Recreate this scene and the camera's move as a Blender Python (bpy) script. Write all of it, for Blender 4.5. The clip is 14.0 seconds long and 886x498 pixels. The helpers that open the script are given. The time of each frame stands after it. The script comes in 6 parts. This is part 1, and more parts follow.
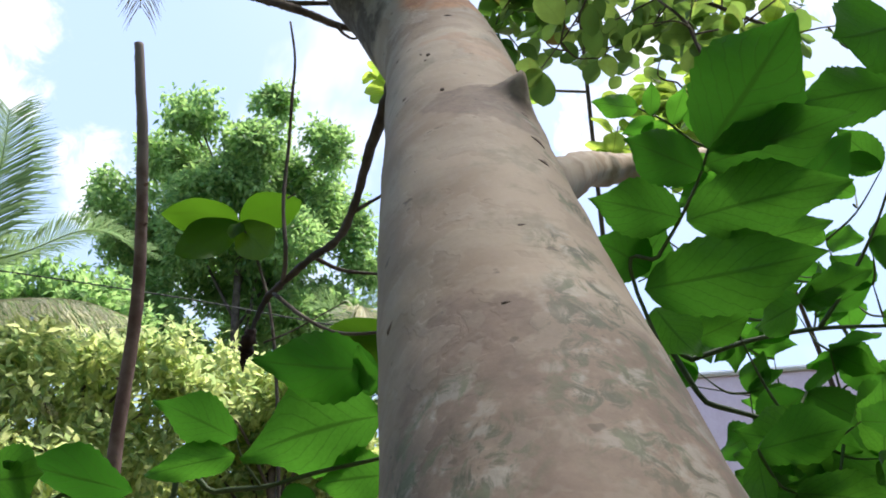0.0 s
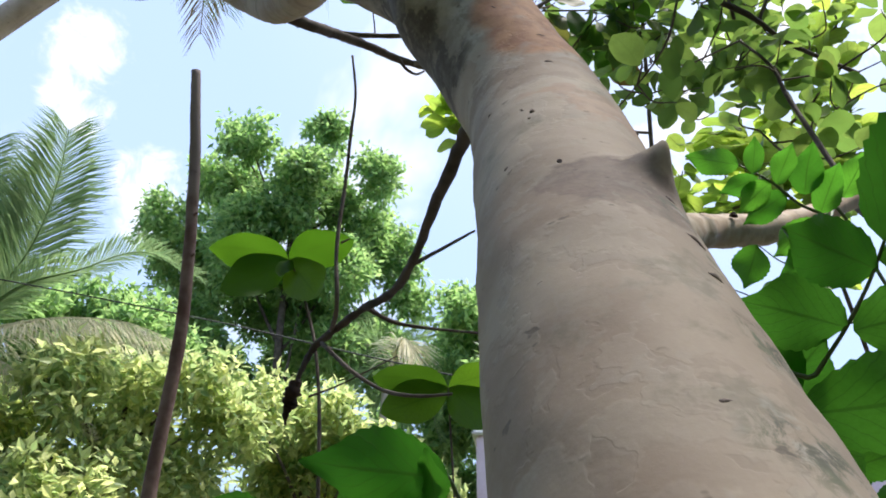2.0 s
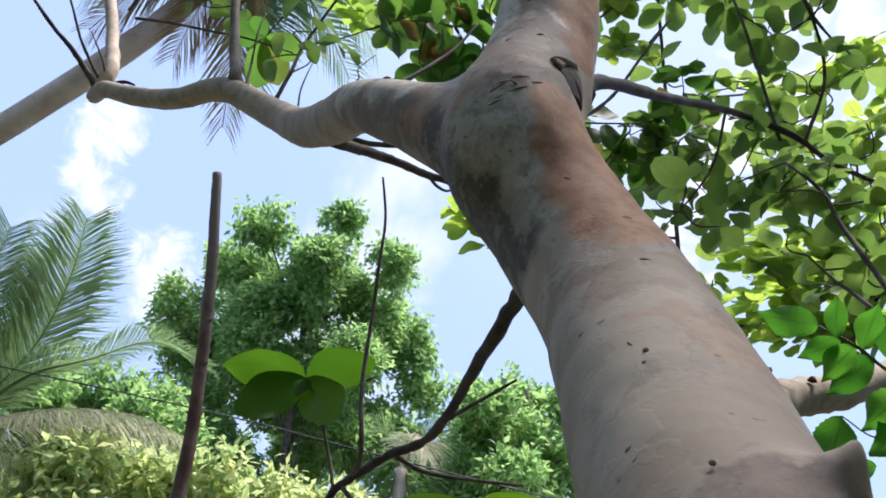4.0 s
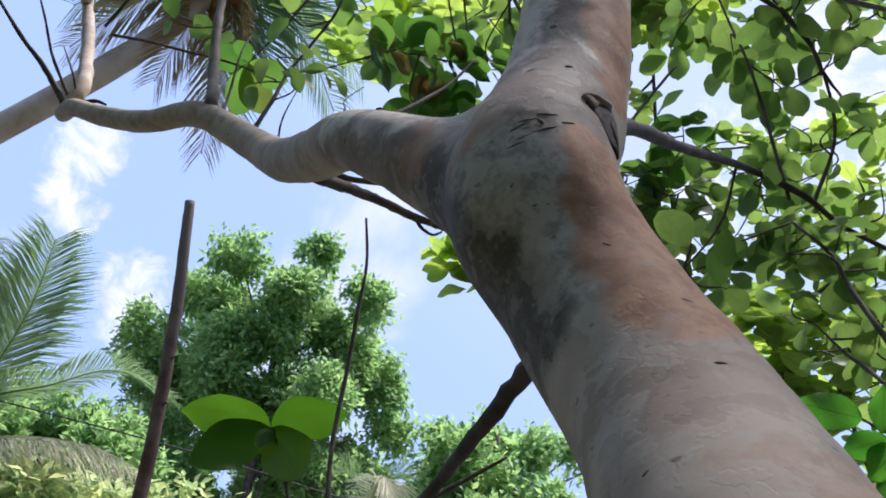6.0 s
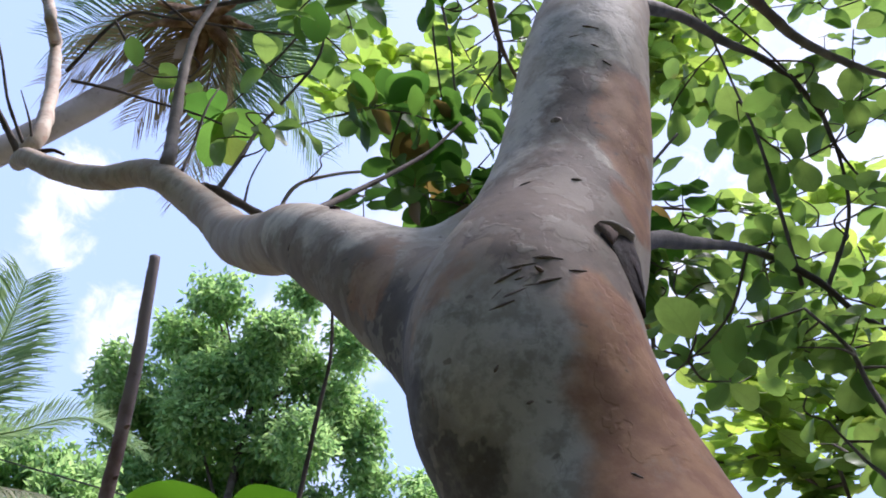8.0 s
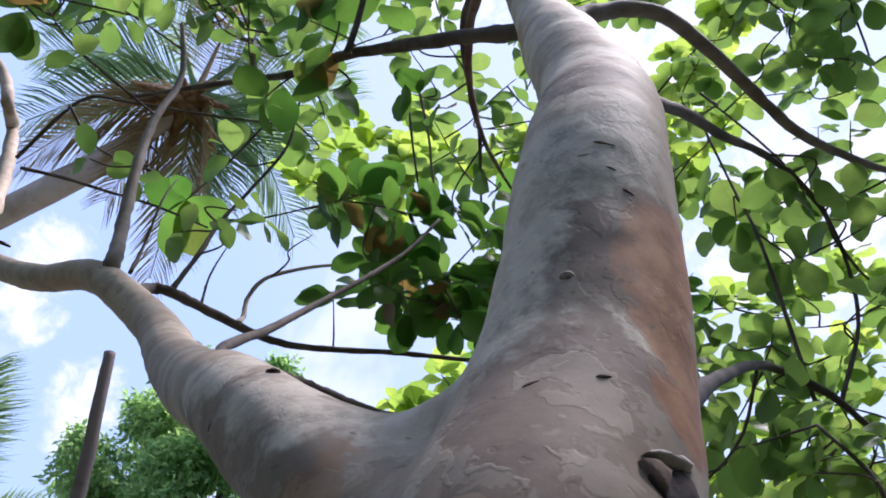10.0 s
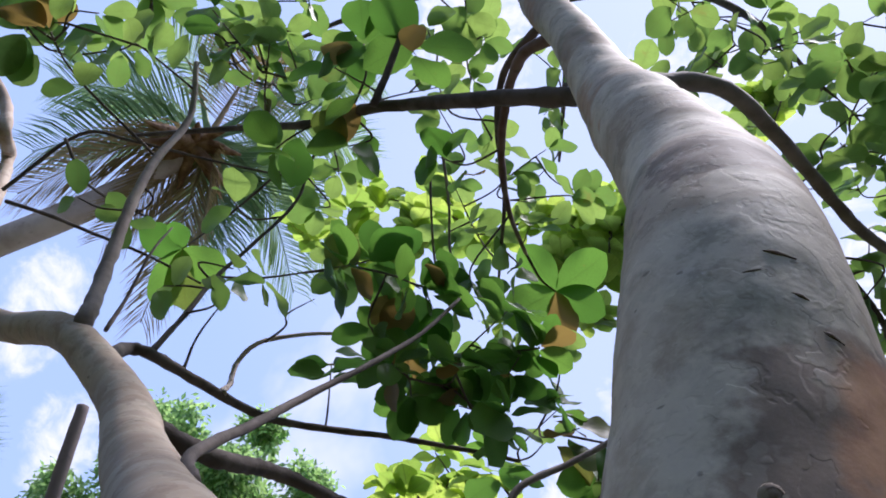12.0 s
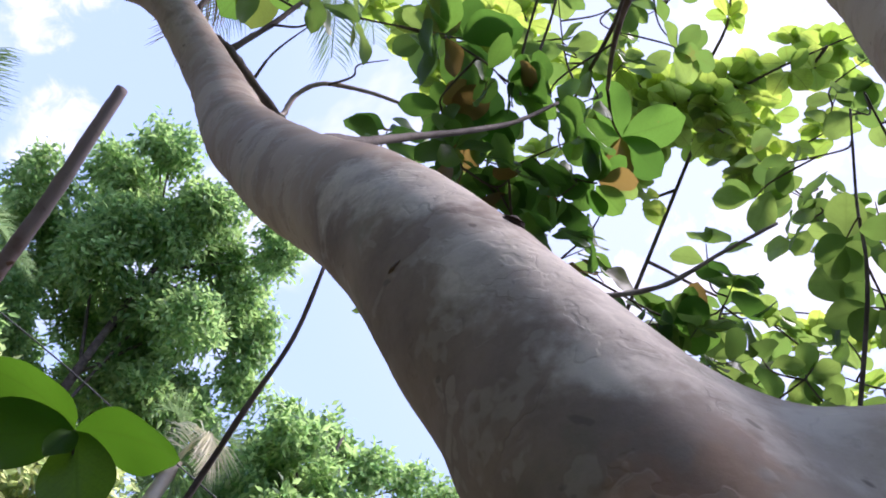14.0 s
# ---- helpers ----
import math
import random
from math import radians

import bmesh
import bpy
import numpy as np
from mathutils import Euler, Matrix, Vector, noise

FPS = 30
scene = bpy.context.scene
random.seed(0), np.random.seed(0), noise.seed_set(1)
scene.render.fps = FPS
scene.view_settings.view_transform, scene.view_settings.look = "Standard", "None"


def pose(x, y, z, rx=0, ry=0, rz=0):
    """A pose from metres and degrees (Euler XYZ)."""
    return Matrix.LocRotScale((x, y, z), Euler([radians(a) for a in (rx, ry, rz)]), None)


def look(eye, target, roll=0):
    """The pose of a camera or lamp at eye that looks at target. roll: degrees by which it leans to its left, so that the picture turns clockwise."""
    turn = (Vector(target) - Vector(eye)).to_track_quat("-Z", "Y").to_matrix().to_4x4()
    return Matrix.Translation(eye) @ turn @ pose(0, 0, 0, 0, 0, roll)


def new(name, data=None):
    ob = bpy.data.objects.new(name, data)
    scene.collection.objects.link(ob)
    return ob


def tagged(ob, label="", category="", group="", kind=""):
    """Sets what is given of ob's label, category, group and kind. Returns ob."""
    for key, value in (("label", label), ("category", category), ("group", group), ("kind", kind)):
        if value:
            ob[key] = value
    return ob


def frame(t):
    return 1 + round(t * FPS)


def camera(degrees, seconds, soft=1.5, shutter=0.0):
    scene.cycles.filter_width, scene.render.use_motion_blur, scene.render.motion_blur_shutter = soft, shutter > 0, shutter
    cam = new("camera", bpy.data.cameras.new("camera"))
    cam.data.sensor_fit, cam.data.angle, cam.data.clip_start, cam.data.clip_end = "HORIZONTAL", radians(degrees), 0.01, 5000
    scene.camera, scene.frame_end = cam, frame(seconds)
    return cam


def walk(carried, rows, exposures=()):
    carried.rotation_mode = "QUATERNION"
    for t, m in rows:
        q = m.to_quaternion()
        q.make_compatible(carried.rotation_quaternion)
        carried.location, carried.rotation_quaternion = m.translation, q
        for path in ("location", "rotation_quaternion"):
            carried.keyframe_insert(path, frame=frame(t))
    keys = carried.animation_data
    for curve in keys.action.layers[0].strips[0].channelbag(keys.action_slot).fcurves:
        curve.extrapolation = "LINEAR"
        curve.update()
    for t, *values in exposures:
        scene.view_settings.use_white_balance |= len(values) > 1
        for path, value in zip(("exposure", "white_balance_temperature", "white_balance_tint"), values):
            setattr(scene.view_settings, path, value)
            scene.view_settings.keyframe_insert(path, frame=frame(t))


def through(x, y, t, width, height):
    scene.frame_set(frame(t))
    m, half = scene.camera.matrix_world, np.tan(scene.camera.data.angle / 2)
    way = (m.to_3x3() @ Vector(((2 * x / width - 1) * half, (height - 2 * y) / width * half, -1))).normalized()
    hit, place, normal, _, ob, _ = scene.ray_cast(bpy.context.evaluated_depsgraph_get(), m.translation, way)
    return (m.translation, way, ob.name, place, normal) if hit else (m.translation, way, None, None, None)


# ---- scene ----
cam = camera(54.7, 14.0, soft=1.8)
PATH = [
    (0, (0.02, -0.104, 1.261), (-0.074, 1.699, 2.12), -3.3),
    (0.5, (0.011, -0.069, 1.291), (-0.12, 1.726, 2.163), -1.7),
    (1, (0.007, -0.031, 1.324), (-0.155, 1.75, 2.221), -0.7),
    (1.5, (-0.012, -0.015, 1.351), (-0.176, 1.757, 2.264), -0.4),
    (2, (-0.028, 0.012, 1.38), (-0.222, 1.774, 2.305), 0.5),
    (2.5, (-0.041, 0.045, 1.415), (-0.251, 1.786, 2.377), 1.3),
    (3, (-0.057, 0.063, 1.463), (-0.261, 1.772, 2.481), 1.7),
    (3.5, (-0.06, 0.068, 1.507), (-0.269, 1.758, 2.556), 1.9),
    (4, (-0.086, 0.073, 1.548), (-0.302, 1.732, 2.643), 2.1),
    (6.5, (-0.127, 0.248, 1.72), (-0.268, 1.858, 2.899), 4.2),
    (7, (-0.123, 0.29, 1.781), (-0.245, 1.89, 2.974), 4.1),
    (7.5, (-0.123, 0.304, 1.818), (-0.249, 1.891, 3.029), 4.5),
    (8, (-0.128, 0.321, 1.874), (-0.257, 1.878, 3.123), 4.8),
    (8.5, (-0.132, 0.342, 1.926), (-0.258, 1.865, 3.216), 4.6),
    (11, (-0.153, 0.486, 2.156), (-0.216, 1.865, 3.604), 4.3),
    (11.5, (-0.169, 0.519, 2.209), (-0.239, 1.863, 3.688), 5.5),
    (12, (-0.192, 0.555, 2.231), (-0.287, 1.89, 3.717), 9.3),
    (12.5, (-0.245, 0.584, 2.253), (-0.404, 1.953, 3.702), 16.4),
    (13, (-0.261, 0.601, 2.23), (-0.44, 2.059, 3.587), 22.3),
    (13.5, (-0.295, 0.636, 2.212), (-0.395, 2.181, 3.478), 24.7),
    (14, (-0.322, 0.663, 2.182), (-0.302, 2.267, 3.376), 25.5),
]
EXPOSURES = [(0, 0.89, 6450, 13), (2, 0.85, 6350, 14), (4, 0.68, 6100, 17), (6.5, 0.51, 5900, 20), (7.5, 0.72, 5900, 23), (8.5, 0.76, 5900, 24), (11, 0.58, 5850, 24), (12.5, 0.44, 5750, 23), (13, 0.49, 5700, 24), (14, 0.80, 5950, 31)]
walk(cam, [(t, look(eye, target, roll)) for t, eye, target, roll in PATH], EXPOSURES)

# ---- world and light ----
SUN_WAY = Vector((0.36, 0.10, 0.93)).normalized()
SUN_ELEVATION = math.asin(SUN_WAY.z)
SUN_TURN = math.atan2(SUN_WAY.x, SUN_WAY.y)


class Nodes:
    """Short-hand for a node tree."""

    def __init__(self, tree):
        self.tree = tree
        tree.nodes.clear()

    def add(self, kind, values=()):
        n = self.tree.nodes.new(kind)
        return self.fill(n, values)

    def fill(self, n, values):
        for k, v in dict(values).items():
            if hasattr(v, "is_output"):
                self.tree.links.new(v, n.inputs[k])
            else:
                n.inputs[k].default_value = v
        return n

    def math(self, op, a, b=0.0, clamp=False):
        n = self.tree.nodes.new("ShaderNodeMath")
        n.operation, n.use_clamp = op, clamp
        return self.fill(n, {0: a, 1: b}).outputs[0]

    def vector(self, op, values):
        n = self.tree.nodes.new("ShaderNodeVectorMath")
        n.operation = op
        return self.fill(n, values)

    def mix(self, fac, a, b, blend="MIX"):
        n = self.tree.nodes.new("ShaderNodeMix")
        n.data_type, n.blend_type = "RGBA", blend
        return self.fill(n, {0: fac, 6: a, 7: b}).outputs[2]

    def ramp(self, fac, lo, hi, a=0.0, b=1.0):
        n = self.tree.nodes.new("ShaderNodeMapRange")
        n.interpolation_type = "SMOOTHSTEP"
        return self.fill(n, {0: fac, 1: lo, 2: hi, 3: a, 4: b}).outputs[0]

    def noise(self, vec, scale, detail=4.0, rough=0.55, warp=0.0):
        n = self.add("ShaderNodeTexNoise", {"Scale": scale, "Detail": detail, "Roughness": rough, "Distortion": warp})
        if vec is not None:
            self.tree.links.new(vec, n.inputs["Vector"])
        return n.outputs[0]

    def stretch(self, vec, s, loc=(0, 0, 0)):
        return self.add("ShaderNodeMapping", {"Vector": vec, "Scale": s, "Location": loc}).outputs[0]


def near(n, vec, way, inner, outer):
    """1 within `inner` degrees of a direction, falling to 0 at `outer`."""
    d = n.vector("DOT_PRODUCT", {0: vec, 1: Vector(way).normalized()}).outputs["Value"]
    return n.ramp(d, math.cos(radians(outer)), math.cos(radians(inner)))


def make_world():
    world = bpy.data.worlds.new("sky")
    scene.world = world
    world.use_nodes = True
    n = Nodes(world.node_tree)
    way = n.add("ShaderNodeTexCoord").outputs["Generated"]
    air = n.add("ShaderNodeTexSky")
    air.sky_type, air.sun_disc, air.sun_elevation, air.sun_rotation = "NISHITA", False, SUN_ELEVATION, SUN_TURN
    air.air_density, air.dust_density, air.ozone_density, air.altitude = 1.0, 1.6, 1.0, 10.0
    sky = air.outputs[0]
    puff = n.noise(way, 22.0, 8.0, 0.64, 0.5)
    fine = n.noise(way, 2.1, 6.0, 0.6, 0.2)
    cover = n.ramp(fine, 0.60, 0.72, 0.0, 0.6)
    # cumulus over the palms, broken cloud beyond the tree
    for spot, inner, outer, lo in CLOUDS:
        body = n.math("ADD", near(n, way, spot, inner, outer), n.math("MULTIPLY", n.math("SUBTRACT", puff, 0.5), 2.8))
        lump = n.ramp(body, lo, lo + 1.0)
        cover = n.math("MAXIMUM", cover, lump)
    haze = n.math("MULTIPLY", near(n, way, (0.25, 0.55, 0.80), 6, 36), 0.28)
    cover = n.math("MAXIMUM", cover, haze)
    sky_hazy = n.mix(0.65, sky, (4.9, 6.5, 9.9, 1))
    col = n.mix(cover, sky_hazy, (7.6, 7.7, 7.9, 1))
    back = n.add("ShaderNodeBackground", {"Color": col, "Strength": 0.099})
    out = n.add("ShaderNodeOutputWorld")
    n.tree.links.new(back.outputs[0], out.inputs[0])


CLOUDS = [
    ((-0.45, 0.657, 0.605), 0.0, 3.6, 0.40),
    ((-0.473, 0.687, 0.551), 0.0, 3.2, 0.42),
    ((-0.407, 0.764, 0.501), 0.0, 3.6, 0.40),
    ((-0.417, 0.784, 0.460), 0.0, 2.6, 0.42),
    ((0.14, 0.84, 0.531), 0.5, 5.0, 0.38),
    ((0.20, 0.77, 0.60), 1.0, 6.0, 0.40),
    ((0.326, 0.65, 0.686), 2.0, 9.0, 0.40),
    ((0.356, 0.647, 0.674), 4.0, 12.0, 0.42),
    ((0.22, 0.52, 0.825), 3.0, 9.0, 0.38),
    ((-0.024, 0.463, 0.886), 1.0, 7.0, 0.38),
]
make_world()
lamp = bpy.data.lights.new("sun", "SUN")
lamp.energy, lamp.angle, lamp.color = 4.6, radians(12.0), (1.0, 0.95, 0.86)
sun = new("sun", lamp)
sun.matrix_world = look(Vector((0, 0, 20)) + SUN_WAY, (0, 0, 20))


# ---- materials ----
def material(name):
    m = bpy.data.materials.new(name)
    m.use_nodes = True
    return m, Nodes(m.node_tree)


def finish(m, n, shader):
    out = n.add("ShaderNodeOutputMaterial")
    n.tree.links.new(shader, out.inputs["Surface"])
    return m


def bump(n, height, strength, distance):
    return n.add("ShaderNodeBump", {"Height": height, "Strength": strength, "Distance": distance}).outputs[0]


# zones of the bark: centre, reach; some hold painted light and shade
RUST = [((-0.047, 0.754, 2.145), 0.034), ((-0.039, 0.752, 2.108), 0.044), ((-0.026, 0.739, 2.064), 0.046), ((-0.013, 0.708, 2.011), 0.046), ((-0.005, 0.714, 2.016), 0.046), ((-0.054, 0.753, 2.17), 0.03),
        ((-0.020, 0.826, 2.422), 0.030), ((-0.018, 0.822, 2.368), 0.030), ((-0.020, 0.812, 2.312), 0.026), ((-0.006, 0.841, 2.46), 0.035)]
LICHEN = [((-0.132, 0.75, 2.11), 0.07), ((-0.144, 0.774, 2.085), 0.06), ((-0.111, 0.763, 2.04), 0.055), ((-0.043, 0.831, 2.568), 0.05), ((-0.055, 0.829, 2.553), 0.045)]
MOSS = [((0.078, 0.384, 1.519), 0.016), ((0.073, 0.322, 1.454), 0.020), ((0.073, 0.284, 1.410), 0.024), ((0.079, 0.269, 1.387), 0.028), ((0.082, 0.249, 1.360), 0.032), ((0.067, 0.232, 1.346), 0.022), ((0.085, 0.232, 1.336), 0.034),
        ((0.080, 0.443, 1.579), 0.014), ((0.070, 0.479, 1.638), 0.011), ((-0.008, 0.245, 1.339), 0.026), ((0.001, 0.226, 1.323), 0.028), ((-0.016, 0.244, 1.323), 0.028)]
# brown bark; spots on the stem's right and the flank also paint shade
BROWN = [((-0.056, 0.772, 2.250), 0.032), ((-0.040, 0.800, 2.318), 0.034), ((-0.070, 0.790, 2.338), 0.045), ((-0.068, 0.768, 2.274), 0.042), ((-0.075, 0.780, 2.310), 0.045), ((-0.060, 0.775, 2.270), 0.034), ((-0.088, 0.775, 2.262), 0.028), ((-0.185, 0.800, 2.160), 0.040), ((-0.172, 0.771, 2.146), 0.028), ((-0.197, 0.840, 2.205), 0.038),
         ((-0.074, 0.816, 2.452), 0.045), ((-0.082, 0.803, 2.381), 0.05), ((-0.087, 0.775, 2.3), 0.06), ((-0.088, 0.749, 2.23), 0.05), ((-0.045, 0.819, 2.47), 0.05), ((-0.052, 0.81, 2.41), 0.05), ((-0.062, 0.799, 2.36), 0.05),
         ((-0.059, 0.815, 2.442), 0.045), ((-0.077, 0.813, 2.425), 0.04), ((-0.089, 0.802, 2.372), 0.045), ((-0.172, 0.806, 2.107), 0.042), ((-0.149, 0.844, 2.068), 0.05), ((-0.126, 0.800, 2.02), 0.042), ((-0.121, 0.824, 2), 0.05), ((-0.046, 0.879, 2.723), 0.05)]
# shade under the crooked limb, painted as soft brown
LIMB_SHADE = [((-0.286, 0.927, 2.354), 0.07), ((-0.297, 0.947, 2.347), 0.05), ((-0.331, 0.976, 2.387), 0.045), ((-0.38, 1.032, 2.444), 0.04), ((-0.325, 0.961, 2.401), 0.05), ((-0.27, 0.928, 2.316), 0.06), ((-0.253, 0.908, 2.303), 0.06)]
# dark bark stain left below the fork, deepened to hold its shade
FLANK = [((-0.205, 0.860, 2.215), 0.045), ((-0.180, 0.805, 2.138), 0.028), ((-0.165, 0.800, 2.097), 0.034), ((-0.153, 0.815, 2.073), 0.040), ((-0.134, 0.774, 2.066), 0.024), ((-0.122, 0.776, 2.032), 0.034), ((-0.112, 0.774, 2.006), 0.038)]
# brown lower bark, made darker to include the shade low on the trunk
TAN = [((0.044, 0.215, 1.331), 0.10), ((0.014, 0.214, 1.318), 0.085), ((0.027, 0.248, 1.373), 0.06), ((0.071, 0.207, 1.313), 0.06), ((0.033, 0.467, 1.661), 0.045)]
# pale bark plates, plus painted light on limb top and left stem edge
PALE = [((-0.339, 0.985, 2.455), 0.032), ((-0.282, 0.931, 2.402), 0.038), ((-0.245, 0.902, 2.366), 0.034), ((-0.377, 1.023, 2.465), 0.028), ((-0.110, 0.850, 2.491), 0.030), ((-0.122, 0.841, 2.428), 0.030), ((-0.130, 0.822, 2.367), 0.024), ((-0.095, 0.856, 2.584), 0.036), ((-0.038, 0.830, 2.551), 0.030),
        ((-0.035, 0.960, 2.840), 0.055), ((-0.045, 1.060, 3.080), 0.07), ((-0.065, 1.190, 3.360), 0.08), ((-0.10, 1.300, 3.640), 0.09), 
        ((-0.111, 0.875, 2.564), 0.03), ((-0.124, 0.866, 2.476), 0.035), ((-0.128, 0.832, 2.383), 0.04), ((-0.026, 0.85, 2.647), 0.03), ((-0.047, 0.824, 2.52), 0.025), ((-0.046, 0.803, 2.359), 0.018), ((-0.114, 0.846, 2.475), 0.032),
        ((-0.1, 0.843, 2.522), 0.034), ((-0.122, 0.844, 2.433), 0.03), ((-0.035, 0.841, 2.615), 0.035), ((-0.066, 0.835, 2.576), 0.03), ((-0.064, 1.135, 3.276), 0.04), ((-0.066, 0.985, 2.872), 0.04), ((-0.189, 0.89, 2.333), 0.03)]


def zone(n, at, spots, outer=1.20, inner=1.06):
    """1 inside a run of overlapping balls, with ragged rims where `at` is warped; the rim fades from inner to outer."""
    total = None
    for spot, reach in spots:
        d = n.vector("DISTANCE", {0: at, 1: spot}).outputs["Value"]
        hit = n.ramp(d, reach * outer, reach * inner)
        total = hit if total is None else n.math("MAXIMUM", total, hit)
    return total


def smooth_bark():
    """Pale peeling bark: sheets of tan, lavender grey and brown with crisp torn rims, rusty new bark, grey-green
    lichen; some zones also carry painted light and shade.
    """
    m, n = material("smooth_bark")
    at = n.add("ShaderNodeTexCoord").outputs["Object"]
    warp = n.add("ShaderNodeTexNoise", {"Vector": at, "Scale": 16.0, "Detail": 4.0, "Roughness": 0.6}).outputs["Color"]
    warp = n.vector("SUBTRACT", {0: warp, 1: (0.5, 0.5, 0.5)}).outputs[0]
    bent = n.vector("ADD", {0: at, 1: n.vector("SCALE", {0: warp, 3: 0.11}).outputs[0]}).outputs[0]
    fray = n.add("ShaderNodeTexNoise", {"Vector": at, "Scale": 48.0, "Detail": 5.0, "Roughness": 0.65}).outputs["Color"]
    fray = n.vector("SUBTRACT", {0: fray, 1: (0.5, 0.5, 0.5)}).outputs[0]
    ragged = n.vector("ADD", {0: at, 1: n.vector("SCALE", {0: warp, 3: 0.09}).outputs[0]}).outputs[0]
    ragged = n.vector("ADD", {0: ragged, 1: n.vector("SCALE", {0: fray, 3: 0.035}).outputs[0]}).outputs[0]
    gentle = n.vector("ADD", {0: at, 1: n.vector("SCALE", {0: warp, 3: 0.05}).outputs[0]}).outputs[0]
    mid = n.noise(at, 26.0, 6.0, 0.65)
    grit = n.noise(at, 210.0, 5.0, 0.7)
    blotch = n.noise(n.stretch(at, (1, 1, 1), (4.0, 2.0, 9.0)), 48.0, 4.0, 0.6)

    # the old lower bark is smooth, the young bark above peels
    peel = n.ramp(n.add("ShaderNodeSeparateXYZ", {0: at}).outputs[2], 1.70, 2.05, 0.5, 1.0)

    def sheet(scale, lo, off, soft=0.035):
        return n.math("MULTIPLY", n.ramp(n.noise(n.stretch(bent, (1, 1, 0.62), off), scale, 2.0, 0.45), lo, lo + soft), peel)

    low = n.noise(at, 6.0, 3.0, 0.5)
    col = n.mix(n.ramp(low, 0.38, 0.62), (0.365, 0.252, 0.180, 1), (0.500, 0.378, 0.285, 1))
    s1 = sheet(11.0, 0.53, (0.0, 0.0, 0.0))
    s2 = sheet(24.0, 0.58, (3.3, 7.1, 1.9), 0.025)
    s3 = sheet(21.0, 0.57, (8.1, 2.7, 5.3), 0.025)
    s4 = sheet(42.0, 0.58, (1.7, 9.3, 6.1), 0.05)
    col = n.mix(n.math("MULTIPLY", s1, 0.5), col, (0.57, 0.46, 0.365, 1))
    brown = n.math("MULTIPLY", zone(n, ragged, BROWN), n.ramp(low, 0.30, 0.46, 0.72, 0.95))
    # limb underside: its shade goes into the bark colour here
    brown = n.math("MAXIMUM", brown, n.math("MULTIPLY", zone(n, gentle, LIMB_SHADE, 1.5, 0.55), 0.88))
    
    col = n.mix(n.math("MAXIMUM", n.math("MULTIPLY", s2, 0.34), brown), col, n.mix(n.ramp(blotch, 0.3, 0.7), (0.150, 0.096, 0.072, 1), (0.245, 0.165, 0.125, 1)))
    # lower trunk: brown bark with shade mixed into its colour
    tan = n.math("MULTIPLY", zone(n, ragged, TAN, 1.25, 0.98), n.ramp(mid, 0.32, 0.60, 0.55, 0.95))
    col = n.mix(tan, col, n.mix(n.ramp(blotch, 0.3, 0.7), (0.165, 0.103, 0.080, 1), (0.285, 0.185, 0.142, 1)))
    # pale plates and painted highlights share this colour
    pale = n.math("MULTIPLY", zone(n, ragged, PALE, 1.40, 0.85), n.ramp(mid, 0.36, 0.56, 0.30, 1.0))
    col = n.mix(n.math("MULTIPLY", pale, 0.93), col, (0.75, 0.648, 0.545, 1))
    lichen = zone(n, gentle, LICHEN, 1.45, 0.75)
    mottle = n.math("ADD", n.math("MULTIPLY", blotch, 0.6), n.math("MULTIPLY", n.noise(at, 130.0, 5.0, 0.7), 0.4))
    tone = n.mix(n.ramp(mottle, 0.41, 0.56), (0.27, 0.245, 0.21, 1), (0.60, 0.545, 0.485, 1))
    col = n.mix(n.math("MULTIPLY", lichen, 0.75), col, tone)
    # left flank: stain and shade together in one dark colour
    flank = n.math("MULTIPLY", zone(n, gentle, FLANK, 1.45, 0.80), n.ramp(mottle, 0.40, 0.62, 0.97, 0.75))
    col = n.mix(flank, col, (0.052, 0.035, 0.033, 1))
    col = n.mix(n.math("MULTIPLY", s3, 0.32), col, (0.56, 0.47, 0.385, 1))
    col = n.mix(n.math("MULTIPLY", s4, 0.35), col, (0.48, 0.41, 0.34, 1))
    moss = n.math("MULTIPLY", n.ramp(n.noise(n.stretch(at, (1, 1, 1), (2.2, 8.1, 3.3)), 13.0, 6.0, 0.7), 0.56, 0.68), 0.4)
    col = n.mix(moss, col, (0.135, 0.145, 0.085, 1))
    speckle = n.ramp(n.noise(n.stretch(at, (1, 1, 0.6), (6.0, 1.0, 2.0)), 75.0, 7.0, 0.72, 0.9), 0.45, 0.60)
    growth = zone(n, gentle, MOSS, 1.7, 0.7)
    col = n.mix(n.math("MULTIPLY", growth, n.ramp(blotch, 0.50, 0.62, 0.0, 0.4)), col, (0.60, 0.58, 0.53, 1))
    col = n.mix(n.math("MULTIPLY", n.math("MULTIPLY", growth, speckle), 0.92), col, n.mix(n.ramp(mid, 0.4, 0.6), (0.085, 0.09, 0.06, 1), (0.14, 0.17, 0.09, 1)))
    rust = n.math("MULTIPLY", zone(n, gentle, RUST, 1.40, 0.95), n.ramp(mid, 0.26, 0.46, 0.35, 1.0))
    rust = n.math("MAXIMUM", n.math("MULTIPLY", rust, 0.92), n.math("MULTIPLY", sheet(8.0, 0.66, (5.5, 1.1, 3.7), 0.05), 0.5))
    col = n.mix(rust, col, n.mix(n.ramp(blotch, 0.35, 0.65), (0.36, 0.120, 0.040, 1), (0.54, 0.240, 0.095, 1)))
    # torn rims: a thin dark line where a sheet ends
    rim = None
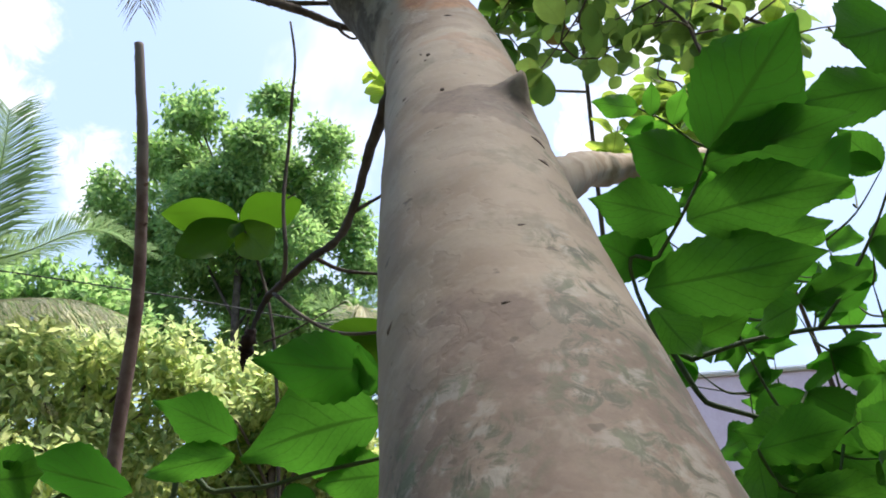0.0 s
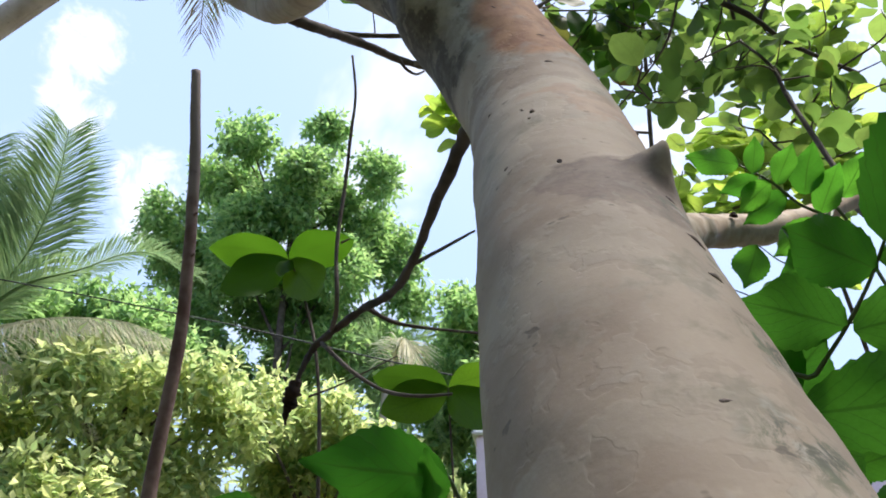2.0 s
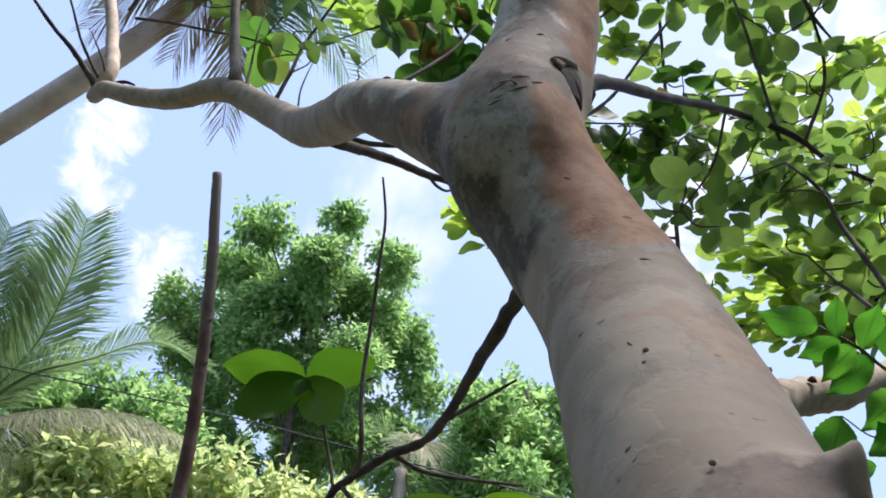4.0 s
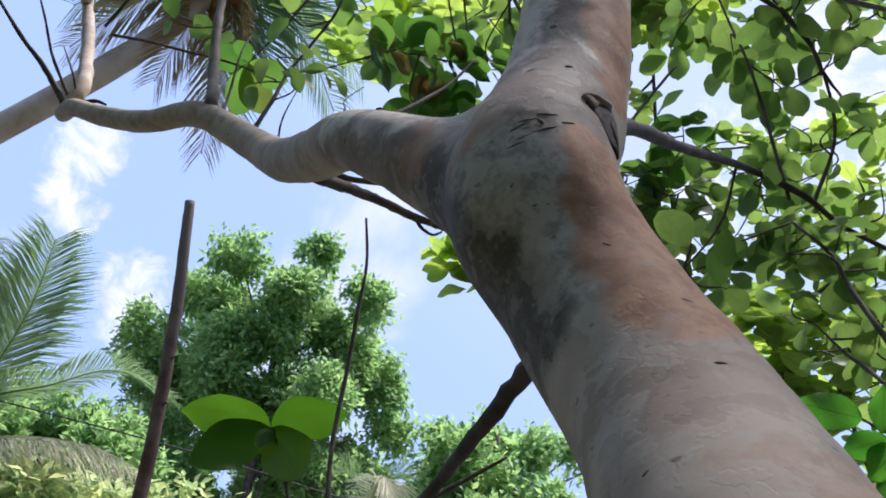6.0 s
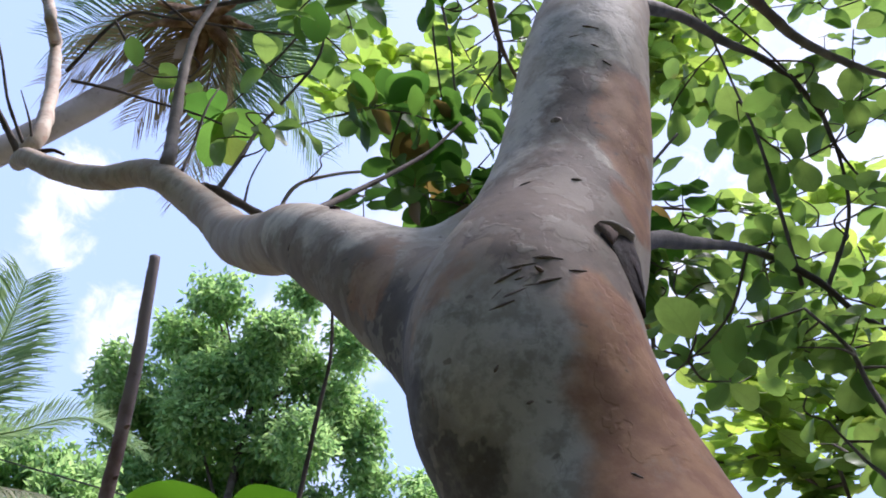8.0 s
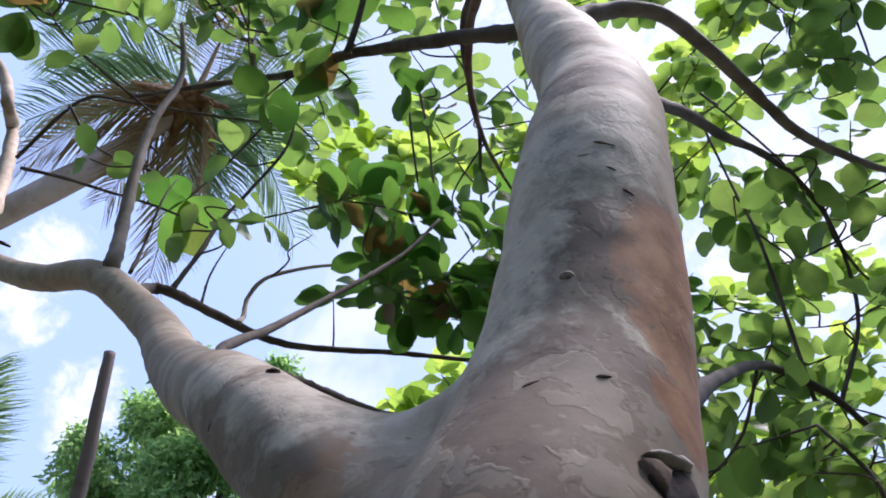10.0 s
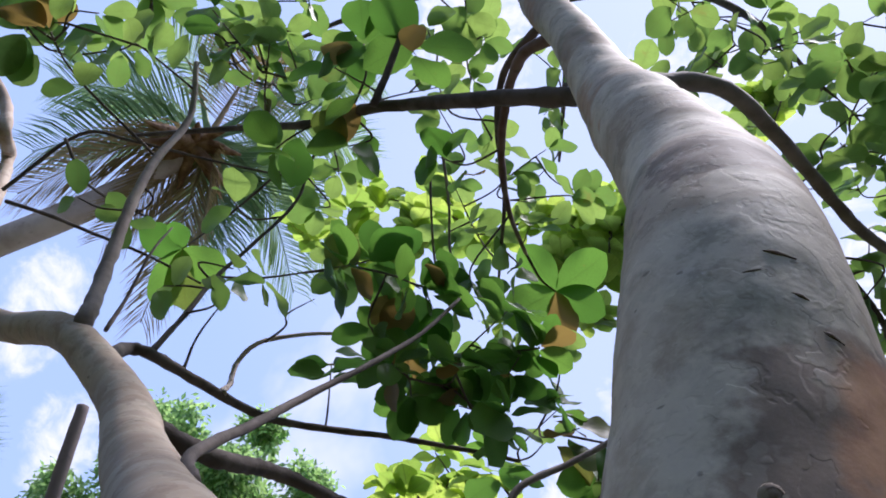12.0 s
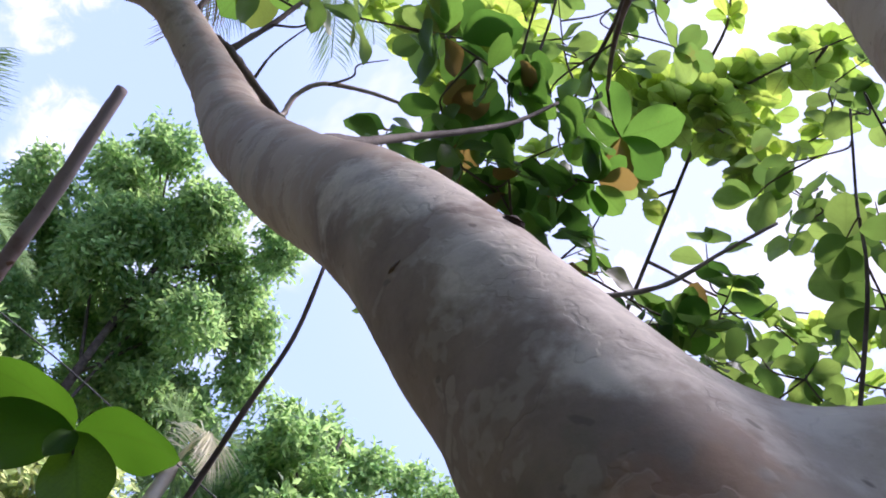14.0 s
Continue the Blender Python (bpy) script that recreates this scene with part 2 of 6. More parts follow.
    for field, lo in ((n.noise(n.stretch(bent, (1, 1, 0.62)), 11.0, 2.0, 0.45), 0.53), (n.noise(n.stretch(bent, (1, 1, 0.62), (3.3, 7.1, 1.9)), 24.0, 2.0, 0.45), 0.58),
                      (n.noise(n.stretch(bent, (1, 1, 0.62), (8.1, 2.7, 5.3)), 21.0, 2.0, 0.45), 0.57)):
        line = n.ramp(n.math("ABSOLUTE", n.math("SUBTRACT", field, lo)), 0.007, 0.001)
        rim = line if rim is None else n.math("MAXIMUM", rim, line)
    rim = n.math("MULTIPLY", n.math("MULTIPLY", rim, peel), n.ramp(n.noise(at, 24.0, 3.0), 0.57, 0.67))
    col = n.mix(n.math("MULTIPLY", rim, 0.30), col, (0.09, 0.06, 0.045, 1))
    speck = n.ramp(n.noise(n.stretch(at, (1, 1, 1.7)), 60.0, 2.0, 0.5), 0.70, 0.75)
    col = n.mix(n.math("MULTIPLY", speck, 0.65), col, (0.085, 0.055, 0.04, 1))
    col = n.mix(0.15, col, n.mix(mid, (0.10, 0.08, 0.065, 1), (0.48, 0.42, 0.37, 1)))
    col = n.mix(0.12, col, n.mix(grit, (0.06, 0.05, 0.04, 1), (0.58, 0.505, 0.42, 1)))
    col = n.mix(1.0, col, (1.0, 1.0, 0.935, 1), "MULTIPLY")
    h = n.math("ADD", n.math("MULTIPLY", s1, 0.34), n.math("MULTIPLY", s2, -0.30))
    h = n.math("ADD", h, n.math("ADD", n.math("MULTIPLY", s3, 0.30), n.math("MULTIPLY", rim, -0.15)))
    h = n.math("ADD", h, n.math("ADD", n.math("MULTIPLY", mid, 0.65), n.math("MULTIPLY", grit, 0.12)))
    b = n.add("ShaderNodeBsdfPrincipled", {"Base Color": col, "Roughness": 0.74, "Normal": bump(n, h, 0.17, 0.004), "Specular IOR Level": 0.3})
    return finish(m, n, b.outputs[0])


def dark_bark(name, a, b, scale=60.0, grey=None):
    """Rough bark in two tones; grey: the heights over which it weathers to a third tone."""
    m, n = material(name)
    at = n.add("ShaderNodeTexCoord").outputs["Object"]
    big, fine = n.noise(at, scale * 0.2, 4.0), n.noise(at, scale, 6.0, 0.7)
    col = n.mix(n.ramp(big, 0.35, 0.65), a, b)
    if grey:
        high = n.add("ShaderNodeSeparateXYZ", {0: at}).outputs[2]
        patchy = n.math("ADD", high, n.math("MULTIPLY", big, 0.8))
        col = n.mix(n.ramp(patchy, grey[0] + 0.4, grey[1] + 0.4), col, grey[2])
    col = n.mix(n.ramp(fine, 0.55, 0.75, 0.0, 0.5), col, tuple(v * 0.4 for v in a[:3]) + (1,))
    s = n.add("ShaderNodeBsdfPrincipled", {"Base Color": col, "Roughness": 0.8, "Normal": bump(n, fine, 0.6, 0.004), "Specular IOR Level": 0.25})
    return finish(m, n, s.outputs[0])


def leaf_material(name, dark, light, through, share=0.5, veins=True, per_object=True, blemish=0.0, ribs=1.0):
    """A leaf: waxy face, light shining through the blade, veins along its uv."""
    m, n = material(name)
    if per_object:
        rnd = n.add("ShaderNodeObjectInfo").outputs["Random"]
    else:
        rnd = n.add("ShaderNodeNewGeometry").outputs["Random Per Island"]
    uv = n.add("ShaderNodeTexCoord")
    sep = n.add("ShaderNodeSeparateXYZ", {0: uv.outputs["UV"]})
    blot = n.noise(uv.outputs["Object"], 35.0, 4.0, 0.6)
    col = n.mix(rnd, dark, light)
    thr = n.mix(rnd, tuple(v * k for v, k in zip(through, (0.42, 0.58, 0.5))) + (1,), through)
    col = n.mix(n.ramp(blot, 0.35, 0.7, 0.0, 0.35), col, tuple(v * 0.55 for v in dark[:3]) + (1,))
    thr = n.mix(n.ramp(blot, 0.35, 0.7, 0.0, 0.30), thr, tuple(v * 0.6 for v in through[:3]) + (1,))
    normal = None
    if veins:
        off = n.math("ABSOLUTE", n.math("SUBTRACT", sep.outputs[0], 0.5))
        rib = n.ramp(off, 0.035, 0.010)
        slant = n.math("SUBTRACT", sep.outputs[1], n.math("MULTIPLY", off, 0.75))
        wave = n.math("ABSOLUTE", n.math("SUBTRACT", n.math("FRACT", n.math("MULTIPLY", slant, 8.0)), 0.5))
        vein = n.math("MAXIMUM", rib, n.math("MULTIPLY", n.ramp(wave, 0.085, 0.02), 0.7))
        col = n.mix(n.math("MULTIPLY", vein, 0.5 * ribs), col, tuple(min(1, v * 1.7) for v in light[:3]) + (1,))
        thr = n.mix(n.math("MULTIPLY", vein, 0.8 * ribs), thr, tuple(v * 0.30 for v in through[:3]) + (1,))
        normal = bump(n, n.math("SUBTRACT", n.math("MULTIPLY", blot, 0.25), vein), 0.35 * ribs, 0.003)
    if blemish:
        spot = n.math("MULTIPLY", n.ramp(n.noise(uv.outputs["Object"], 9.0, 5.0, 0.7), 0.62, 0.70), blemish)
        old = n.ramp(rnd, 0.87, 0.93)
        brown = n.math("MAXIMUM", spot, n.math("MULTIPLY", old, 0.85))
        col = n.mix(brown, col, (0.16, 0.085, 0.03, 1))
        thr = n.mix(brown, thr, (0.30, 0.16, 0.05, 1))
    values = {"Base Color": col, "Roughness": 0.48, "Specular IOR Level": 0.35}
    if normal is not None:
        values["Normal"] = normal
    face = n.add("ShaderNodeBsdfPrincipled", values)
    glow = n.add("ShaderNodeBsdfTranslucent", {"Color": thr})
    both = n.add("ShaderNodeMixShader", {0: share, 1: face.outputs[0], 2: glow.outputs[0]})
    return finish(m, n, both.outputs[0])


def plain(name, a, b, scale, rough=0.8, strength=0.3, dist=0.01):
    m, n = material(name)
    at = n.add("ShaderNodeTexCoord").outputs["Object"]
    big, fine = n.noise(at, scale * 0.15, 4.0, 0.6), n.noise(at, scale, 6.0, 0.65)
    f = n.math("ADD", n.math("MULTIPLY", big, 0.6), n.math("MULTIPLY", fine, 0.4))
    s = n.add("ShaderNodeBsdfPrincipled", {"Base Color": n.mix(n.ramp(f, 0.35, 0.65), a, b), "Roughness": rough,
                                            "Normal": bump(n, fine, strength, dist)})
    return finish(m, n, s.outputs[0])


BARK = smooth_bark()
TWIG = dark_bark("twig_bark", (0.07, 0.053, 0.044, 1), (0.145, 0.115, 0.098, 1))
DARK_TWIG = dark_bark("dark_twig_bark", (0.045, 0.034, 0.029, 1), (0.095, 0.074, 0.064, 1))
GREY_TWIG = dark_bark("grey_twig_bark", (0.17, 0.135, 0.115, 1), (0.28, 0.235, 0.205, 1))
STICK = dark_bark("stick_bark", (0.13, 0.07, 0.055, 1), (0.24, 0.15, 0.12, 1), 40.0)
POLE = dark_bark("weathered_pole", (0.12, 0.065, 0.05, 1), (0.23, 0.15, 0.12, 1), 40.0, grey=(3.0, 3.7, (0.235, 0.185, 0.165, 1)))
LIP = dark_bark("bark_lip", (0.34, 0.27, 0.22, 1), (0.46, 0.39, 0.33, 1), 70.0)
PIT = dark_bark("bark_pit", (0.17, 0.122, 0.10, 1), (0.26, 0.195, 0.16, 1), 90.0)
HEARTWOOD = dark_bark("broken_wood", (0.16, 0.10, 0.075, 1), (0.27, 0.19, 0.15, 1), 90.0)
TORN = dark_bark("torn_bark", (0.050, 0.032, 0.030, 1), (0.125, 0.080, 0.070, 1), 110.0)
SCAR = dark_bark("scar_wood", (0.022, 0.013, 0.010, 1), (0.06, 0.032, 0.022, 1), 90.0)
FIBRE = dark_bark("palm_fibre", (0.16, 0.085, 0.04, 1), (0.34, 0.21, 0.11, 1), 40.0)
PALM_BARK = dark_bark("palm_bark", (0.40, 0.31, 0.25, 1), (0.58, 0.48, 0.41, 1), 14.0)
# near leaves: canopy shade is put into a darker see-through colour
LEAF = leaf_material("crown_leaf", (0.035, 0.09, 0.025, 1), (0.08, 0.15, 0.035, 1), (0.22, 0.42, 0.06, 1), 0.52, blemish=0.35, ribs=0.35)
LEAF_FAR = leaf_material("crown_leaf_joined", (0.03, 0.08, 0.022, 1), (0.10, 0.16, 0.04, 1), (0.36, 0.52, 0.105, 1), 0.52, per_object=False, blemish=0.35, ribs=0.3)
BROAD = leaf_material("broad_leaf", (0.032, 0.095, 0.016, 1), (0.055, 0.14, 0.023, 1), (0.15, 0.46, 0.035, 1), 0.56, ribs=0.9)
GREEN = leaf_material("tree_leaf", (0.06, 0.16, 0.07, 1), (0.36, 0.49, 0.18, 1), (0.56, 0.78, 0.27, 1), 0.60, False, False)
DENSE = leaf_material("shade_leaf", (0.10, 0.16, 0.06, 1), (0.26, 0.32, 0.14, 1), (0.36, 0.48, 0.18, 1), 0.5, False, False)
BUSH = leaf_material("low_bush_leaf", (0.03, 0.06, 0.02, 1), (0.07, 0.11, 0.035, 1), (0.10, 0.17, 0.04, 1), 0.4, False, False)
LIME = leaf_material("bush_leaf", (0.10, 0.22, 0.085, 1), (0.66, 0.68, 0.29, 1), (0.90, 0.93, 0.40, 1), 0.64, False, False)
FROND = leaf_material("frond_leaf", (0.09, 0.17, 0.07, 1), (0.26, 0.34, 0.17, 1), (0.40, 0.54, 0.24, 1), 0.5, False, False)
DRY = leaf_material("dry_frond_leaf", (0.24, 0.15, 0.07, 1), (0.48, 0.37, 0.19, 1), (0.50, 0.34, 0.13, 1), 0.4, False, False)
PALE_FROND = leaf_material("pale_frond_leaf", (0.70, 0.61, 0.38, 1), (0.84, 0.79, 0.60, 1), (0.88, 0.80, 0.58, 1), 0.55, False, False)
PINK = plain("pink_render", (0.74, 0.58, 0.64, 1), (0.83, 0.68, 0.74, 1), 30.0)
WHITE = plain("white_paint", (0.70, 0.70, 0.68, 1), (0.80, 0.80, 0.78, 1), 30.0, 0.5)
GLASS = plain("dark_pane", (0.03, 0.035, 0.04, 1), (0.05, 0.055, 0.06, 1), 5.0, 0.08, 0.0)
GRASS = plain("grass_ground", (0.05, 0.06, 0.03, 1), (0.12, 0.10, 0.06, 1), 8.0, 0.9, 0.6, 0.05)
CABLE = plain("black_cable", (0.02, 0.02, 0.02, 1), (0.035, 0.035, 0.035, 1), 30.0, 0.6)


# ---- shapes ----
UP = Vector((0, 0, 1))


def thing(name, label, category, at=(0, 0, 0), group="", kind=""):
    ob = new(name)
    ob.empty_display_size = 0.1
    ob.location = at
    return tagged(ob, label, category, group, kind)


def link(name, mesh, mat, parent=None, label="", kind=""):
    """One mesh object, in world places, under a thing or a part."""
    if mat is not None and not mesh.materials:
        mesh.materials.append(mat)
    ob = new(name, mesh)
    if parent is not None:
        ob.parent = parent
        if parent.parent is None:
            ob.matrix_parent_inverse = Matrix.Translation(parent.location).inverted()
    return tagged(ob, label, "", "", kind)


def mesh_of(name, verts, faces, smooth=True, uv=None):
    me = bpy.data.meshes.new(name)
    me.from_pydata([tuple(v) for v in verts], [], faces)
    if smooth:
        me.polygons.foreach_set("use_smooth", [True] * len(me.polygons))
    if uv is not None:
        layer = me.uv_layers.new(name="uv")
        index = np.zeros(len(me.loops), dtype=np.int32)
        me.loops.foreach_get("vertex_index", index)
        layer.data.foreach_set("uv", np.asarray(uv, dtype=np.float32)[index].ravel())
    me.update()
    return me


def spline(points, n=6):
    """Catmull-Rom through rows of numbers."""
    c = np.array(points, float)
    if len(c) == 2:
        u = np.linspace(0, 1, n + 1)[:, None]
        return c[0] * (1 - u) + c[1] * u
    c = np.vstack([2 * c[0] - c[1], c, 2 * c[-1] - c[-2]])
    out = []
    for i in range(len(c) - 3):
        p0, p1, p2, p3 = c[i:i + 4]
        for k in range(n):
            u = k / n
            out.append(0.5 * (2 * p1 + (p2 - p0) * u + (2 * p0 - 5 * p1 + 4 * p2 - p3) * u * u + (3 * p1 - p0 - 3 * p2 + p3) * u ** 3))
    out.append(c[-2])
    return np.array(out)


def tube(name, rows, sides=10, n=6, rough=0.0, seed=0):
    """A closed tapered tube along rows of (x, y, z, radius)."""
    d = spline(rows, n)
    axis, rad = d[:, :3], np.maximum(d[:, 3], 0.0004)
    tan = np.gradient(axis, axis=0)
    tan /= np.linalg.norm(tan, axis=1)[:, None] + 1e-9
    ref = np.array([1.0, 0, 0]) if abs(tan[0, 0]) < 0.8 else np.array([0, 1.0, 0])
    verts, faces = [], []
    for i, (p, t, r) in enumerate(zip(axis, tan, rad)):
        ref = ref - t * (ref @ t)
        ref /= np.linalg.norm(ref)
        side = np.cross(t, ref)
        for k in range(sides):
            a = 2 * math.pi * k / sides
            w = ref * math.cos(a) + side * math.sin(a)
            q = p + w * r
            if rough:
                q = p + w * r * (1 + rough * noise.noise(Vector(q * (0.35 / max(r, 0.004))) + Vector((seed, 0, 0))))
            verts.append(q)
    m = len(axis)
    for i in range(m - 1):
        for k in range(sides):
            a, b = i * sides + k, i * sides + (k + 1) % sides
            faces.append((a, b, b + sides, a + sides))
    verts += [axis[0] - tan[0] * rad[0] * 0.3, axis[-1] + tan[-1] * rad[-1] * 0.5]
    for k in range(sides):
        faces.append(((k + 1) % sides, k, m * sides))
        faces.append(((m - 1) * sides + k, (m - 1) * sides + (k + 1) % sides, m * sides + 1))
    return mesh_of(name, verts, faces)


def blade(name, width=0.55, tip=1.35, point=0.0, fold=0.10, droop=0.18, wave=0.03, rows=8, seed=0, teeth=0.0, full=0.72):
    """A leaf one unit long from its stalk: a blunt or pointed outline, folded along the rib. full: below 0.7 a rounder outline."""
    rng = random.Random(seed)
    verts, uv, faces = [(0, 0, 0)], [(0.5, 0)], []
    ph = rng.random() * 6
    bend = rng.uniform(-0.10, 0.10)
    for i in range(1, rows):
        v = i / rows
        half = 0.5 * width * max(0.0, math.sin(math.pi * v ** tip)) ** full
        if point and v > 0.66:
            half *= 1 - point * ((v - 0.66) / 0.34) ** 0.8
        if teeth:
            half *= 1 + teeth * (1 if i % 3 == 0 else -0.6 if i % 3 == 1 else 0.1) + 0.05 * math.sin(ph * 3 + 7 * v)
        for u in (-1, -0.5, 0, 0.5, 1):
            x = u * half + bend * v * v
            z = fold * abs(u) * half * 2 - droop * v * v + wave * math.sin(ph + 9 * v + 2.5 * u) * abs(u)
            verts.append((x, v, z))
            uv.append((0.5 + 0.5 * u, v))
    verts.append((bend, 1.0, -droop))
    uv.append((0.5, 1))
    for k in range(4):
        faces.append((0, 2 + k, 1 + k))
        last = 1 + (rows - 2) * 5
        faces.append((last + k, last + k + 1, len(verts) - 1))
    for i in range(rows - 2):
        for k in range(4):
            a = 1 + i * 5 + k
            faces.append((a, a + 1, a + 6, a + 5))
    return mesh_of(name, verts, faces, uv=uv)


def aim(base, way, face, size, squeeze=1.0):
    """The pose of a blade that grows from base along way, its face turned to face."""
    y = Vector(way).normalized()
    z = Vector(face) - y * y.dot(Vector(face))
    if z.length < 1e-3:
        z = y.orthogonal()
    z.normalize()
    x = y.cross(z)
    m = Matrix((x * size * squeeze, y * size, z * size)).transposed().to_4x4()
    m.translation = base
    return m


def joined(name, blades, poses, mat):
    """Many blades in one mesh."""
    verts, faces, uvs = [], [], []
    for k, m in enumerate(poses):
        src = blades[k % len(blades)]
        off = len(verts)
        co = np.array([v.co[:] for v in src.vertices])
        mm = np.array(m)
        verts.extend(co @ mm[:3, :3].T + mm[:3, 3])
        faces.extend(tuple(off + i for i in p.vertices) for p in src.polygons)
        flat = {}
        for p in src.polygons:
            for li in p.loop_indices:
                flat[src.loops[li].vertex_index] = tuple(src.uv_layers[0].data[li].uv)
        uvs.extend(flat[i] for i in range(len(src.vertices)))
    return mesh_of(name, verts, faces, uv=uvs)


ROUND = [blade("round_leaf", 0.68 + 0.05 * (k % 3), 1.22, 0.0, 0.08, 0.10 + 0.06 * (k % 3), 0.04, 9, k, full=0.58) for k in range(6)]
for b in ROUND:
    b.materials.append(LEAF)
OVAL = [blade("oval_leaf", 0.56 + 0.04 * k, 0.80, 0.45, 0.07, 0.05 + 0.04 * k, 0.06, 34, 20 + k, 0.045, full=0.78) for k in range(4)]
for b in OVAL:
    b.materials.append(BROAD)

# ---- ground ----
g = bmesh.new()
bmesh.ops.create_grid(g, x_segments=60, y_segments=60, size=400)
for v in g.verts:
    k = v.co.length
    v.co.z = 0.04 * noise.noise(v.co * 0.15) - (0.0 if k < 60 else 0.002 * (k - 60))
me = bpy.data.meshes.new("ground")
g.to_mesh(me)
g.free()
tagged(link("ground", me, GRASS), "rough grass and earth between trees", "ground", kind="structure")

# ---- the pale-barked tree ----
TRUNK = [
    (0.081, 0.061, 0.986, 0.086),
    (0.053, 0.243, 1.234, 0.082),
    (0.025, 0.425, 1.485, 0.078),
    (0.006, 0.605, 1.719, 0.076),
    (-0.01, 0.754, 1.918, 0.076),
    (-0.061, 0.817, 2.066, 0.078),
    (-0.108, 0.819, 2.183, 0.083),
    (-0.071, 0.872, 2.363, 0.072),
    (-0.039, 0.913, 2.629, 0.068),
    (-0.009, 1.016, 2.864, 0.066),
    (-0.024, 1.113, 3.113, 0.06),
    (-0.039, 1.217, 3.374, 0.051),
    (-0.078, 1.285, 3.657, 0.044),
]
LIMB = [
    (-0.011, 0.738, 1.981, 0.042),
    (-0.153, 0.873, 2.231, 0.044),
    (-0.328, 1.027, 2.443, 0.045),
    (-0.447, 1.229, 2.601, 0.046),
    (-0.588, 1.465, 2.803, 0.045),
    (-0.743, 1.669, 3.035, 0.042),
    (-0.956, 1.783, 3.247, 0.038),
    (-1.185, 1.94, 3.375, 0.036),
    (-1.414, 2.085, 3.537, 0.035),
    (-1.641, 2.231, 3.727, 0.034),
    (-1.83, 2.438, 3.9, 0.033),
]
LIMB[0] = (-0.07, 0.81, 2.06, 0.058)
WEB = [(-0.29, 0.99, 2.395, 0.034), (-0.185, 0.905, 2.26, 0.043), (-0.098, 0.835, 2.11, 0.056), (-0.035, 0.775, 1.97, 0.056), (0.0, 0.70, 1.85, 0.045)]
STUB = [(0.02, 0.535, 1.635, 0.040), (0.049, 0.507, 1.675, 0.022), (0.062, 0.490, 1.697, 0.0135), (0.067, 0.483, 1.704, 0.009)]
SADDLE = [(-0.25, 0.98, 2.385, 0.035), (-0.17, 0.92, 2.333, 0.04), (-0.09, 0.88, 2.36, 0.05)]
LIMB[1] = (-0.155, 0.873, 2.228, 0.058)

tree = thing("tree", "leaning tree with pale peeling mottled bark and round leaves", "tree", (0.0, -0.45, 0.0))
FOOT = [(0.0, -0.46, -0.08, 0.16), (0.03, -0.40, 0.15, 0.115), (0.07, -0.25, 0.5, 0.095)]
TOP = [(-0.13, 1.37, 3.95, 0.043), (-0.16, 1.5, 4.4, 0.034), (-0.1, 1.65, 4.9, 0.024), (-0.02, 1.72, 5.4, 0.012)]


def trunk_mesh():
    parts_v, parts_f = [], []
    for rows, sides, n in ((FOOT + TRUNK + TOP, 28, 10), (LIMB, 22, 10), (WEB, 20, 10), (SADDLE, 16, 8), (STUB, 14, 6)):
        me = tube("piece", rows, sides, n, 0.05, 3)
        off = len(parts_v)
        parts_v += [v.co[:] for v in me.vertices]
        parts_f += [tuple(off + i for i in p.vertices) for p in me.polygons]
        bpy.data.meshes.remove(me)
    return mesh_of("trunk", parts_v, parts_f)


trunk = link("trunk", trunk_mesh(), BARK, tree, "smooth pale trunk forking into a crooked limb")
fuse = trunk.modifiers.new("fuse", "REMESH")
fuse.mode, fuse.voxel_size, fuse.use_smooth_shade = "VOXEL", 0.007, True
soften = trunk.modifiers.new("soften", "SMOOTH")
soften.factor, soften.iterations = 0.5, 34
lumps = bpy.data.textures.new("lumps", "CLOUDS")
lumps.noise_scale, lumps.noise_depth = 0.055, 2
uneven = trunk.modifiers.new("uneven", "DISPLACE")
uneven.texture, uneven.strength, uneven.mid_level, uneven.texture_coords = lumps, 0.0036, 0.5, "LOCAL"


def cone_bump(name, at, way, r, length, mat, label="", seed=0):
    """A stub or knot: a short lumpy tapered stump grown out of the bark."""
    at, way = Vector(at), Vector(way).normalized()
    rows = [(*(at - way * r * 0.6), r * 1.25), (*at, r * 1.05), (*(at + way * length * 0.5), r * 0.78), (*(at + way * length), r * 0.55)]
    return link(name, tube(name, rows, 12, 4, 0.25, seed), mat, trunk, label)


cone_bump("knot", (-0.083, 0.811, 2.407), (-0.05, -0.9, -0.2), 0.0042, 0.0006, BARK, "small round healed knot", 2)
cone_bump("knot", (-0.28, 0.921, 2.355), (-0.1, -0.8, -0.5), 0.0035, 0.0005, PIT, "small dark pit", 3)
cone_bump("knot", (-0.294, 0.965, 2.44), (0.0, -0.5, 0.8), 0.005, 0.001, SCAR, "small dark pit", 4)
cone_bump("knot", (-0.004, 0.491, 1.694), (-0.05, -0.9, 0.2), 0.0016, 0.0002, PIT, "small dark pit", 5)
cone_bump("knot", (-0.019, 0.574, 1.797), (-0.05, -0.9, 0.2), 0.0016, 0.0002, PIT, "small dark pit", 6)
# snapped-off branch stub: a low collar, a pale broken rim, a tan hollow and a dark torn flap below
scar = link("stub_collar", tube("stub_collar", [(-0.064, 0.802, 2.268, 0.0135), (-0.055, 0.793, 2.267, 0.0120), (-0.049, 0.788, 2.266, 0.0085), (-0.046, 0.785, 2.265, 0.0040)], 16, 5, 0.35, 3), BARK, trunk, "raised bark collar of a snapped branch")


